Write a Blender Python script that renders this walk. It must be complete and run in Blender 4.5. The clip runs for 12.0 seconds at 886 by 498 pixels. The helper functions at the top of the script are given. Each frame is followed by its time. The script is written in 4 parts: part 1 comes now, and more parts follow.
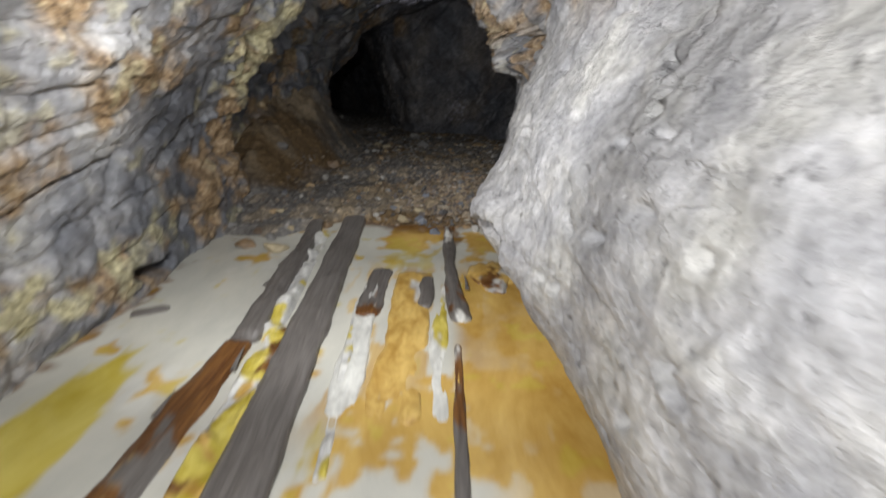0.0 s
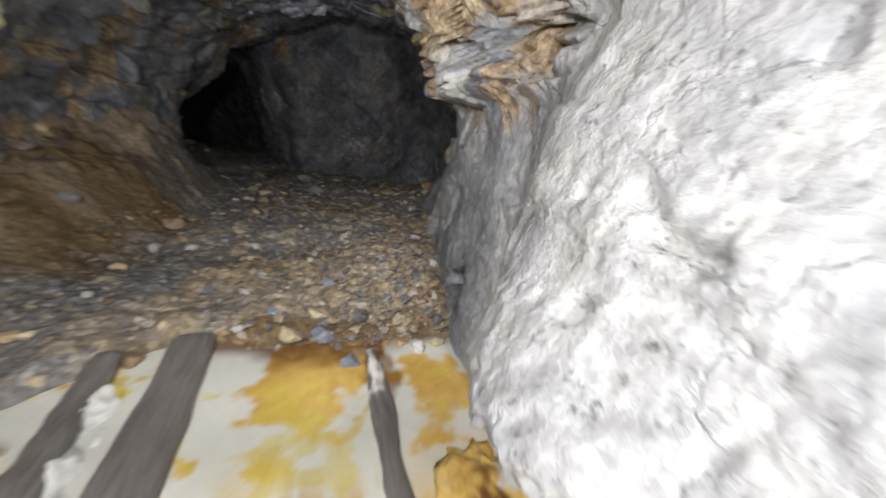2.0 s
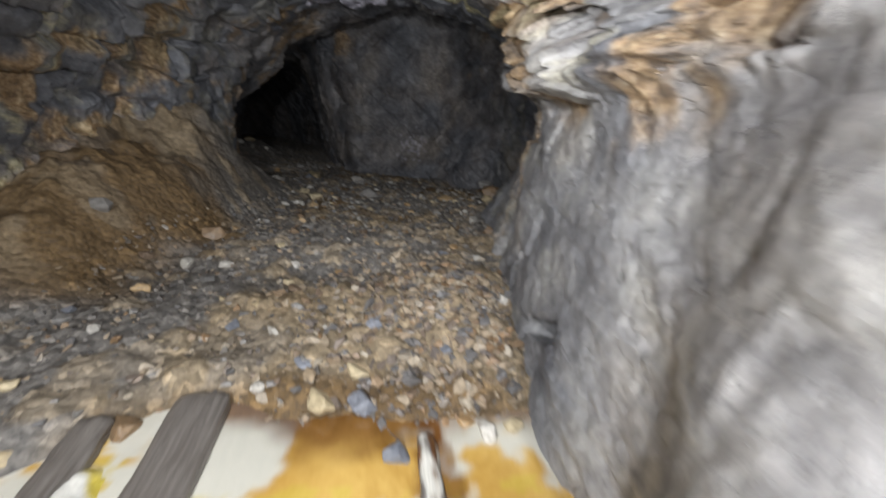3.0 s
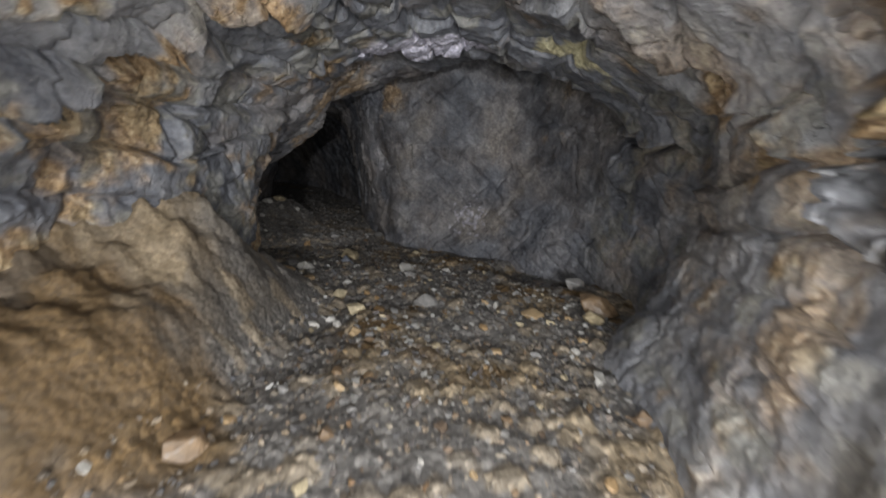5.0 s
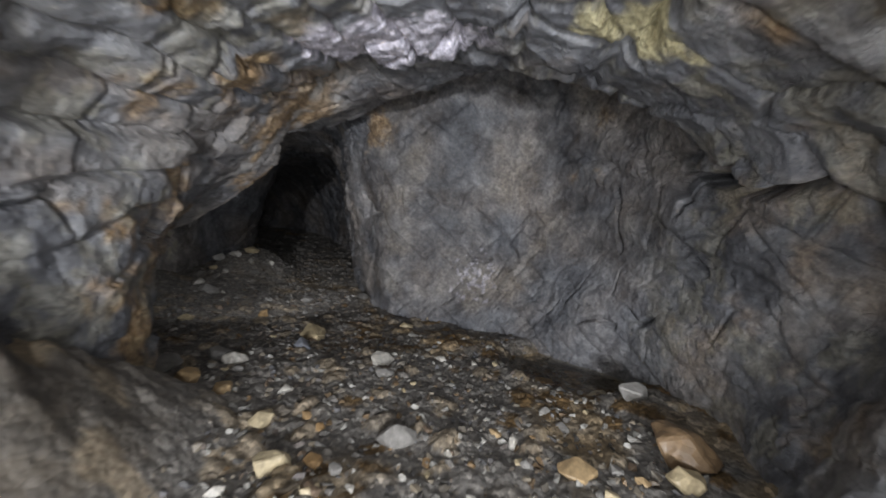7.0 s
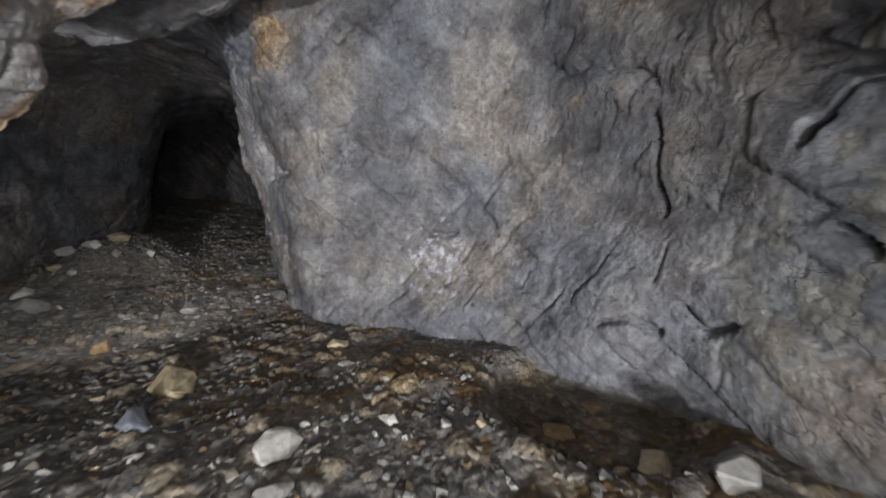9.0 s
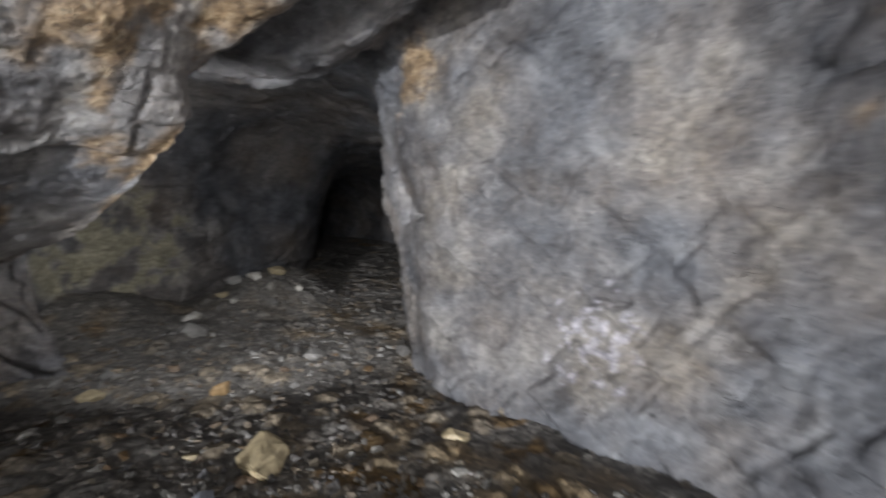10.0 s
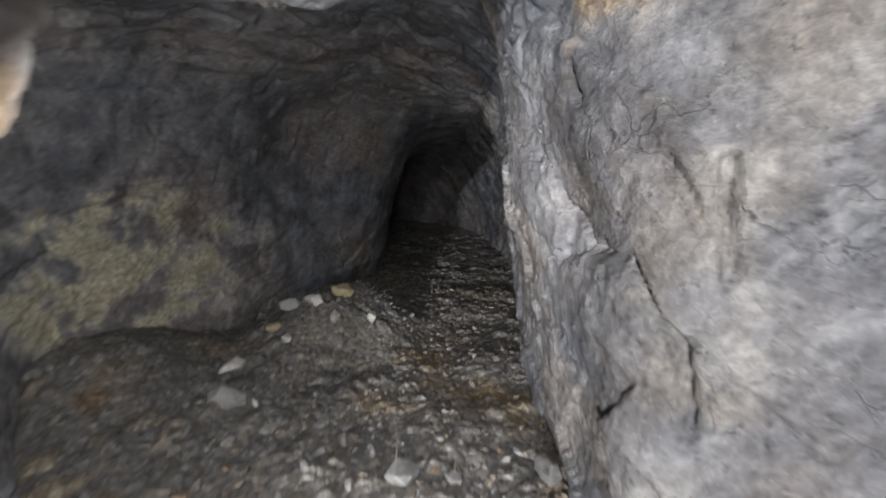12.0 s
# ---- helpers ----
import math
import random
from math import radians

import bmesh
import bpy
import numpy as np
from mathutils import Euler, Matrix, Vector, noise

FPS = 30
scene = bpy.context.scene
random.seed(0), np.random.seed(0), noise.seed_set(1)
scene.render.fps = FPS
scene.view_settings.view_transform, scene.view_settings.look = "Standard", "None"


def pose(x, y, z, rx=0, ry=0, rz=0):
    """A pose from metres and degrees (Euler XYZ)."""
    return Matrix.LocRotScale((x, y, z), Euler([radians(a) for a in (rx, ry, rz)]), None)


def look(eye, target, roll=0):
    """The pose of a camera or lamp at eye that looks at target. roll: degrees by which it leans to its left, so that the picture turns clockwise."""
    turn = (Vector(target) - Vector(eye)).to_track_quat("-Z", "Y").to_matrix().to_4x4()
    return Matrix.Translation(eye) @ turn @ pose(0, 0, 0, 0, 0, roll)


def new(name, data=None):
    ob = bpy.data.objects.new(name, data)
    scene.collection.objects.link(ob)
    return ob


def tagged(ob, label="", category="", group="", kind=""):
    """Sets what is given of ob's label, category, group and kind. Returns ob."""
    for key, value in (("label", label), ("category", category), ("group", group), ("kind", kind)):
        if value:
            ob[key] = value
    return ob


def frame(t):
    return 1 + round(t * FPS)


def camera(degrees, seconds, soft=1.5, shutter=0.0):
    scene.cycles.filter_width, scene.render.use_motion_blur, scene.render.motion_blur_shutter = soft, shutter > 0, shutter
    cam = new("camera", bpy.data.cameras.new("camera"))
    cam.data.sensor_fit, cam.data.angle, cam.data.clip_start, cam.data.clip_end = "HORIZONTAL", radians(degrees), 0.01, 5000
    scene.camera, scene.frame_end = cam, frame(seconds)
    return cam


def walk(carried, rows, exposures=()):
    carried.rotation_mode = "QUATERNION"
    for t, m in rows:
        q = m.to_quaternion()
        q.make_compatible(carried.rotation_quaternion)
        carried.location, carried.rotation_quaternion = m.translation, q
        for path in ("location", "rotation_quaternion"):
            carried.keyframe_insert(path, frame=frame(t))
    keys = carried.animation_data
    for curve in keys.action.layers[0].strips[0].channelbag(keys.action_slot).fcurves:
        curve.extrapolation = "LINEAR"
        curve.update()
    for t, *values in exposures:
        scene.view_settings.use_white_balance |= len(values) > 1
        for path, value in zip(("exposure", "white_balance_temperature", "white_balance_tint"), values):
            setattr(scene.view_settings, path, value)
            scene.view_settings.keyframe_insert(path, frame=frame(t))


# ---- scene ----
cam = camera(95.8, 12.0, 1.6, 0.7)
METRES, EYE, TILT, LEAN, TURN = 9.893, 1.4, 0.0, 0.0, 0.0
STOPS, RISE, SLOW, FALL = 0.0, 0.62, 0.40, 0.70  # stops a metre by which the picture brightens, at first and past the bank, and the stand-in lamps weaken
ROWS = [
    (0.0, 0.0, 0.0, 0.0, -0.03, -22.86, 0.06),
    (0.5, -0.0091, 0.0392, -0.0003, -4.1, -18.56, 2.4),
    (1.0, -0.0101, 0.0838, -0.0044, -2.72, -15.42, -1.68),
    (1.5, -0.0097, 0.1181, -0.0067, -5.9, -18.47, -0.94),
    (2.0, -0.0135, 0.1596, -0.0087, -14.92, -17.32, -3.22),
    (2.5, -0.0138, 0.1875, -0.0128, -18.71, -21.46, -6.84),
    (3.0, -0.0118, 0.2246, -0.0076, -7.3, -18.08, -3.35),
    (3.5, -0.0291, 0.2645, -0.008, -5.4, -15.49, -4.02),
    (5.5, -0.0558, 0.4389, 0.0378, -2.62, -9.84, -4.02),
    (6.0, -0.0457, 0.4747, 0.0338, 0.81, -6.37, -0.82),
    (6.5, -0.0274, 0.5115, 0.0357, 1.34, -6.45, -2.83),
    (7.0, -0.0266, 0.5519, 0.0345, -1.53, -7.11, -4.26),
    (9.0, -0.0088, 0.7195, 0.0263, -8.18, -12.81, -1.37),
    (9.5, -0.0054, 0.7531, 0.0254, -4.57, -11.73, -1.46),
    (10.0, -0.0103, 0.7958, 0.0226, 12.47, -6.98, -2.29),
    (10.5, -0.0311, 0.8247, 0.0219, 17.71, -7.73, -3.05),
    (11.0, -0.064, 0.8605, 0.0277, 18.88, -10.52, -2.76),
    (11.5, -0.0869, 0.9031, 0.0309, 23.78, -11.42, -4.06),
    (12.0, -0.1058, 0.9412, 0.04, 21.31, -10.95, -1.05),
]
EXPOSURES = [(t, STOPS + RISE * min(METRES * y, 4.3) + SLOW * max(METRES * y - 4.3, 0)) for t, x, y, *_ in ROWS]
walk(cam, [(t, pose(0, 0, EYE, TILT, LEAN, TURN) @ pose(METRES * x, METRES * y, METRES * z, 90 + pitch, roll, yaw)) for t, x, y, z, yaw, pitch, roll in ROWS], EXPOSURES)


# ---- light: a dark mine. Fixed lamps are added along the walk in place of the walker's one torch, mostly weaker inwards ----
world = bpy.data.worlds.new("dark_mine")
scene.world = world
world.use_nodes = True
world.node_tree.nodes["Background"].inputs[0].default_value = (0, 0, 0, 1)
world.node_tree.nodes["Background"].inputs[1].default_value = 0.0


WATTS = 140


# one added fixed lamp that stands in for the moving torch
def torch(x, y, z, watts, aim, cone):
    lamp = bpy.data.lights.new("torch_stand_in", "SPOT")
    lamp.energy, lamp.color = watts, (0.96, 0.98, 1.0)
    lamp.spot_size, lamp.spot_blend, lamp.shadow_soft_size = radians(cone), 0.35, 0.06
    ob = new("torch_stand_in", lamp)
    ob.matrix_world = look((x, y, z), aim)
    return tagged(ob, "fixed spot lamp added in place of the carried torch", "lamp", "torch beams", "structure")


# the last lamp is added beyond the walk's end to brighten the passage
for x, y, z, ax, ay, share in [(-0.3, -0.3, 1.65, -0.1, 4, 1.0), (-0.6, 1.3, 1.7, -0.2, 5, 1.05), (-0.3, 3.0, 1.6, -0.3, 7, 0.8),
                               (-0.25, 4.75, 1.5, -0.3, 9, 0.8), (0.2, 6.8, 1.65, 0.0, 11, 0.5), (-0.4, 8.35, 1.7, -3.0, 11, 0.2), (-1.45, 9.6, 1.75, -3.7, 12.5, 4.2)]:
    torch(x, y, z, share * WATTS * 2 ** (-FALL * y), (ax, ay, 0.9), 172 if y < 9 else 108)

# ---- noise ----


def hashed(i, j, k, salt=0):
    """A random number in 0..1 for each lattice cell."""
    n = (i * 73856093 ^ j * 19349663 ^ k * 83492791 ^ (salt * 2654435761)).astype(np.uint64)
    n = (n ^ (n >> np.uint64(13))) * np.uint64(1274126177)
    n = (n ^ (n >> np.uint64(16))) * np.uint64(2246822519)
    return ((n ^ (n >> np.uint64(15))) & np.uint64(0xFFFFFF)).astype(float) / 0xFFFFFF


def lumps(p, size, salt=0):
    """Smooth noise in -1..1 with lumps of that size, in metres."""
    q = p / size
    c = np.floor(q).astype(np.int64)
    f = q - c
    f = f * f * f * (f * (f * 6 - 15) + 10)
    out = 0
    for a in (0, 1):
        for b in (0, 1):
            for d in (0, 1):
                w = np.abs(1 - a - f[:, 0]) * np.abs(1 - b - f[:, 1]) * np.abs(1 - d - f[:, 2])
                out = out + w * hashed(c[:, 0] + a, c[:, 1] + b, c[:, 2] + d, salt)
    return out * 2 - 1


def rough(p, size, octaves=4, gain=0.5, salt=0):
    return sum(gain**n * lumps(p, size * 0.5**n, salt + n) for n in range(octaves))


def cells(p, salt=0, depth=(-1, 0, 1)):
    """Broken blocks: for each point a random number of its block, its place in the block, and the distance to the next block."""
    c = np.floor(p).astype(np.int64)
    near = np.full(len(p), 9.0)
    second = near.copy()
    key = np.zeros(len(p))
    mid = np.zeros_like(p)
    for a in (-1, 0, 1):
        for b in (-1, 0, 1):
            for d in depth:
                i, j, k = c[:, 0] + a, c[:, 1] + b, c[:, 2] + d
                s = np.stack([i + hashed(i, j, k, salt), j + hashed(i, j, k, salt + 1), k + hashed(i, j, k, salt + 2)], 1)
                far = np.linalg.norm((s - p)[:, : len(depth) // 3 + 2], axis=1)
                first = far < near
                second = np.where(first, near, np.minimum(second, far))
                key = np.where(first, hashed(i, j, k, salt + 3), key)
                mid = np.where(first[:, None], s, mid)
                near = np.where(first, far, near)
    return key, p - mid, second - near


def slabs(q, across, thick, salt=0):
    """Broken beds of rock: a random number for each slab, a tilt across it, and the distance in metres to its edge."""
    h = q[:, 2] / thick
    bed = np.floor(h)
    flat = np.stack([q[:, 0] / across + 3.7 * bed, q[:, 1] / across + 1.9 * bed, bed + 0.5], 1)
    key, off, gap = cells(flat, salt, (0,))
    tilt = off[:, 0] * (key * 7.13 % 1 - 0.5) + off[:, 1] * (key * 13.7 % 1 - 0.5)
    edge = np.minimum(h - bed, 1 - h + bed) * thick
    return key, tilt, np.minimum(edge, 0.6 * gap * across)


def ease(x, a, b):
    t = np.clip((x - a) / (b - a), 0, 1)
    return t * t * (3 - 2 * t)


def blob(p, centre, radii):
    """1 at the centre, falling to 0 at the given radii."""
    return np.clip(1 - np.linalg.norm((p - np.array(centre)) / np.array(radii), axis=1), 0, 1)


# ---- materials ----


def material(name, roughness=0.6, metallic=0.0):
    m = bpy.data.materials.new(name)
    m.use_nodes = True
    bsdf = m.node_tree.nodes["Principled BSDF"]
    bsdf.inputs["Roughness"].default_value, bsdf.inputs["Metallic"].default_value = roughness, metallic
    return m, m.node_tree.nodes, m.node_tree.links, bsdf


def node(nodes, kind, **values):
    n = nodes.new(kind)
    for key, value in values.items():
        n.inputs[key].default_value = value
    return n


def noise_node(nodes, links, where, scale, detail=6.0, roughness=0.6, distortion=0.0):
    n = node(nodes, "ShaderNodeTexNoise", Scale=scale, Detail=detail, Roughness=roughness, Distortion=distortion)
    links.new(where, n.inputs["Vector"])
    return n.outputs["Fac"]


def ramp(nodes, links, fac, *stops):
    n = nodes.new("ShaderNodeValToRGB")
    while len(n.color_ramp.elements) < len(stops):
        n.color_ramp.elements.new(0.5)
    for e, (at, colour) in zip(n.color_ramp.elements, stops):
        e.position = at
        e.color = (*colour, 1) if not isinstance(colour, float) else (colour, colour, colour, 1)
    links.new(fac, n.inputs["Fac"])
    return n.outputs["Color"]


def mix(nodes, links, fac, a, b, kind="MIX"):
    n = nodes.new("ShaderNodeMix")
    n.data_type, n.blend_type = "RGBA", kind
    for socket, value in ((n.inputs["Factor"], fac), (n.inputs[6], a), (n.inputs[7], b)):
        if isinstance(value, bpy.types.NodeSocket):
            links.new(value, socket)
        elif isinstance(value, tuple):
            socket.default_value = (*value, 1)
        else:
            socket.default_value = value
    return n.outputs[2]


def maths(nodes, links, kind, a, b=0.0, clamp=False):
    n = nodes.new("ShaderNodeMath")
    n.operation, n.use_clamp = kind, clamp
    for socket, value in zip(n.inputs, (a, b)):
        if isinstance(value, bpy.types.NodeSocket):
            links.new(value, socket)
        else:
            socket.default_value = value
    return n.outputs[0]


def bump(nodes, links, bsdf, height, strength=0.5, distance=0.02):
    n = node(nodes, "ShaderNodeBump", Strength=strength, Distance=distance)
    links.new(height, n.inputs["Height"])
    links.new(n.outputs["Normal"], bsdf.inputs["Normal"])


def rock_material():
    m, nodes, links, bsdf = material("mine_rock", 0.45)
    where = nodes.new("ShaderNodeTexCoord").outputs["Object"]

    def mask(name):
        n = nodes.new("ShaderNodeAttribute")
        n.attribute_name = name
        return n.outputs["Fac"]

    fine = noise_node(nodes, links, where, 26, 8, 0.68)
    broad = noise_node(nodes, links, where, 3.2, 6, 0.6, 0.3)
    grey = ramp(nodes, links, broad, (0.3, (0.06, 0.06, 0.068)), (0.5, (0.132, 0.137, 0.155)), (0.68, (0.23, 0.235, 0.252)))
    pale = ramp(nodes, links, broad, (0.3, (0.28, 0.276, 0.288)), (0.5, (0.42, 0.408, 0.408)), (0.66, (0.485, 0.468, 0.44)))
    ochre = ramp(nodes, links, fine, (0.3, (0.1, 0.06, 0.035)), (0.5, (0.29, 0.19, 0.1)), (0.7, (0.45, 0.36, 0.24)))
    yellow = ramp(nodes, links, fine, (0.3, (0.26, 0.22, 0.12)), (0.6, (0.58, 0.53, 0.33)))
    white = ramp(nodes, links, fine, (0.35, (0.35, 0.34, 0.42)), (0.6, (0.75, 0.72, 0.82)))
    colour = mix(nodes, links, mask("pale"), grey, pale)
    colour = mix(nodes, links, mask("ochre"), colour, ochre)
    colour = mix(nodes, links, mask("yellow"), colour, yellow)
    colour = mix(nodes, links, mask("white"), colour, white)
    warp = nodes.new("ShaderNodeVectorMath")
    warp.operation = "MULTIPLY_ADD"
    shove = node(nodes, "ShaderNodeTexNoise", Scale=5.0, Detail=5.0)
    links.new(where, shove.inputs["Vector"])
    links.new(shove.outputs["Color"], warp.inputs[0])
    warp.inputs[1].default_value = (0.35, 0.35, 0.35)
    links.new(where, warp.inputs[2])
    crackle = node(nodes, "ShaderNodeTexVoronoi", Scale=4.5)
    crackle.feature = "DISTANCE_TO_EDGE"
    links.new(warp.outputs[0], crackle.inputs["Vector"])
    some = ramp(nodes, links, noise_node(nodes, links, where, 2.3, 4, 0.6), (0.5, 0.0), (0.62, 1.0))
    crack = maths(nodes, links, "MULTIPLY", ramp(nodes, links, crackle.outputs["Distance"], (0.0, 1.0), (0.035, 0.0)), some)
    # crack lines, sunk in the bump below, get faint shade painted in the colour
    colour = mix(nodes, links, maths(nodes, links, "MULTIPLY", crack, 0.15), colour, (0.03, 0.028, 0.025))
    grain = ramp(nodes, links, fine, (0.25, 0.6), (0.5, 0.97), (0.75, 1.4))
    blotch = ramp(nodes, links, noise_node(nodes, links, where, 9, 7, 0.65), (0.3, 0.55), (0.5, 1.0), (0.7, 1.5))
    fleck = ramp(nodes, links, noise_node(nodes, links, where, 55, 4, 0.6), (0.62, 0.0), (0.72, 0.4))
    colour = mix(nodes, links, fleck, colour, (0.42, 0.4, 0.38))
    # pits: sunk in the bump, and their shade painted near black
    pit = ramp(nodes, links, noise_node(nodes, links, where, 19, 6, 0.7), (0.28, 0.75), (0.4, 0.0))
    colour = mix(nodes, links, pit, colour, (0.035, 0.033, 0.032))
    colour = mix(nodes, links, 0.85, colour, grain, "MULTIPLY")
    colour = mix(nodes, links, 0.6, colour, blotch, "MULTIPLY")
    links.new(colour, bsdf.inputs["Base Color"])
    wet = noise_node(nodes, links, where, 6, 4, 0.6)
    links.new(ramp(nodes, links, wet, (0.35, 0.28), (0.65, 0.75)), bsdf.inputs["Roughness"])
    height = maths(nodes, links, "ADD", fine, maths(nodes, links, "MULTIPLY", noise_node(nodes, links, where, 13, 8, 0.62), 2.0))
    height = maths(nodes, links, "SUBTRACT", height, maths(nodes, links, "MULTIPLY", crack, 0.7))
    height = maths(nodes, links, "SUBTRACT", height, pit)
    bump(nodes, links, bsdf, height, 0.7, 0.015)
    return m


ROCK = rock_material()

# ---- the mine: cross-sections from the entry inwards, lofted into two walls and a roof ----


def section(left_foot, left_side, left_shoulder, crown, right_shoulder, right_side, right_low, right_foot):
    """Control points of one cross-section, up the left wall, over the roof and down the right wall: x, y, z."""
    lx, ly, _ = left_foot
    rx, ry, _ = right_foot
    return np.array([(lx - 0.1, ly, -0.35), left_foot, left_side, left_shoulder, crown, right_shoulder, right_side, right_low, right_foot,
                     (rx + 0.1, ry, -0.35)], float)


def straight(y, left_foot, left_side, left_shoulder, crown, right_shoulder, right_side, right_low, right_foot):
    """A section square to the way: x of the feet, x and z of the rest."""
    at = lambda xz: (xz[0], y, xz[1])
    return section((left_foot, y, 0.1), at(left_side), at(left_shoulder), at(crown), at(right_shoulder), at(right_side), at(right_low), (right_foot, y, 0.08))


def sections():
    yield straight(-3.2, -1.6, (-1.5, 0.9), (-1.0, 1.7), (-0.3, 2.1), (0.5, 1.8), (0.9, 1.1), (0.95, 0.5), 0.95)
    yield straight(-1.5, -1.9, (-1.75, 0.95), (-1.15, 1.75), (-0.2, 2.2), (0.75, 1.9), (0.9, 1.15), (0.85, 0.5), 0.85)
    yield straight(0.0, -2.0, (-1.8, 0.95), (-1.2, 1.75), (-0.2, 2.2), (0.8, 1.9), (0.68, 1.15), (0.62, 0.5), 0.72)
    yield straight(0.85, -2.0, (-1.82, 0.95), (-1.2, 1.78), (-0.2, 2.2), (0.8, 1.85), (0.56, 1.15), (0.5, 0.5), 0.6)
    yield straight(1.45, -2.0, (-1.85, 0.95), (-1.25, 1.8), (-0.2, 2.25), (0.78, 1.85), (0.46, 1.1), (0.4, 0.46), 0.66)
    yield straight(1.85, -1.95, (-1.83, 0.95), (-1.25, 1.82), (-0.2, 2.26), (0.76, 1.85), (0.41, 1.08), (0.34, 0.5), 0.72)
    yield straight(2.3, -1.95, (-1.82, 0.95), (-1.25, 1.85), (-0.25, 2.28), (0.7, 1.85), (0.34, 1.05), (0.15, 0.62), 0.66)
    yield straight(2.6, -1.98, (-1.82, 1.0), (-1.22, 1.88), (-0.25, 2.3), (0.62, 1.8), (0.4, 1.1), (0.28, 0.58), 0.6)
    yield straight(3.0, -2.02, (-1.86, 1.1), (-1.18, 1.93), (-0.3, 2.33), (0.62, 1.8), (0.64, 1.15), (0.56, 0.5), 0.52)
    yield straight(3.6, -2.05, (-1.95, 1.05), (-1.2, 2.0), (-0.3, 2.4), (0.6, 1.9), (0.72, 1.2), (0.62, 0.6), 0.5)
    yield straight(4.15, -2.12, (-2.0, 1.05), (-1.25, 2.08), (-0.35, 2.48), (0.56, 1.98), (0.78, 1.3), (0.68, 0.7), 0.62)
    yield straight(4.5, -2.5, (-2.4, 1.1), (-1.6, 2.18), (-0.35, 2.52), (0.6, 2.0), (0.8, 1.35), (0.72, 0.7), 0.68)
    yield straight(5.1, -2.35, (-2.5, 1.1), (-1.65, 2.2), (-0.4, 2.6), (0.9, 2.1), (0.97, 1.35), (0.82, 0.7), 0.75)
    yield straight(6.2, -2.25, (-2.42, 1.15), (-1.95, 2.2), (-0.4, 2.7), (1.1, 2.15), (1.35, 1.35), (1.15, 0.75), 0.95)
    yield straight(6.8, -2.1, (-2.14, 1.2), (-1.98, 2.2), (-0.4, 2.74), (1.3, 2.2), (1.62, 1.6), (1.35, 0.85), 1.05)
    yield straight(7.3, -2.05, (-2.1, 1.15), (-1.98, 2.15), (-0.4, 2.76), (1.4, 2.2), (1.98, 1.5), (1.82, 0.75), 1.55)
    yield straight(7.9, -2.0, (-2.08, 1.1), (-1.92, 2.1), (-0.45, 2.76), (1.42, 2.22), (1.9, 1.4), (1.92, 0.7), 1.95)
    yield straight(8.6, -2.5, (-2.38, 1.15), (-1.88, 2.15), (-0.5, 2.78), (1.6, 2.42), (1.8, 1.45), (1.8, 0.7), 1.92)
    yield section((-3.1, 9.2, 0.35), (-2.7, 9.2, 1.25), (-1.95, 9.2, 2.0), (-0.95, 9.15, 2.8), (1.6, 9.1, 2.85), (1.72, 9.15, 1.5), (1.67, 9.15, 0.7), (1.75, 9.15, 0.08))
    yield section((-3.75, 9.66, 0.85), (-2.82, 9.7, 1.3), (-2.0, 9.74, 1.95), (-1.7, 9.76, 2.35), (1.5, 9.45, 3.3), (1.64, 9.55, 1.55), (1.4, 9.55, 0.7), (1.25, 9.6, 0.08))
    yield section((-3.75, 9.84, 0.1), (-3.8, 9.85, 1.0), (-3.1, 9.86, 2.3), (-1.62, 9.92, 2.74), (1.3, 9.9, 3.5), (1.42, 10.0, 1.6), (1.15, 10.0, 0.7), (0.9, 9.95, 0.08))
    yield section((-3.45, 10.05, 0.1), (-3.62, 10.05, 0.95), (-3.5, 10.1, 2.4), (-1.62, 10.15, 2.66), (0.98, 10.36, 3.55), (1.1, 10.4, 1.6), (0.8, 10.35, 0.7), (0.5, 10.3, 0.08))
    yield section((-4.1, 10.35, 0.1), (-4.3, 10.35, 1.1), (-3.8, 10.4, 2.5), (-1.62, 10.4, 2.5), (0.5, 10.56, 3.5), (0.64, 10.62, 1.6), (0.42, 10.58, 0.7), (0.15, 10.48, 0.08))
    yield section((-4.5, 10.7, 0.1), (-4.5, 10.7, 1.2), (-3.95, 10.75, 2.55), (-1.7, 10.7, 2.56), (-0.25, 10.7, 3.3), (-0.05, 10.72, 1.6), (-0.08, 10.68, 0.8), (-0.35, 10.6, 0.08))
    yield section((-4.6, 11.0, 0.1), (-4.52, 11.0, 1.2), (-4.0, 11.1, 2.6), (-2.0, 11.05, 2.7), (-1.02, 10.95, 2.75), (-0.86, 10.86, 1.6), (-0.8, 10.86, 0.8), (-0.8, 10.92, 0.08))
    yield section((-4.55, 11.4, 0.1), (-4.5, 11.4, 1.2), (-4.1, 11.4, 2.6), (-2.6, 11.3, 2.98), (-1.52, 11.32, 2.66), (-1.2, 11.28, 1.6), (-1.03, 11.25, 0.8), (-0.98, 11.3, 0.08))
    yield section((-4.48, 12.1, 0.1), (-4.46, 12.1, 1.0), (-4.15, 12.1, 2.4), (-2.7, 11.95, 2.98), (-1.72, 11.8, 2.68), (-1.48, 11.75, 1.5), (-1.3, 11.75, 0.8), (-1.25, 11.9, 0.08))
    yield section((-4.5, 13.2, 0.1), (-4.46, 13.2, 1.0), (-4.15, 13.2, 2.4), (-3.0, 13.15, 2.95), (-1.95, 13.05, 2.65), (-1.72, 12.95, 1.5), (-1.66, 12.95, 0.7), (-1.66, 13.0, 0.08))
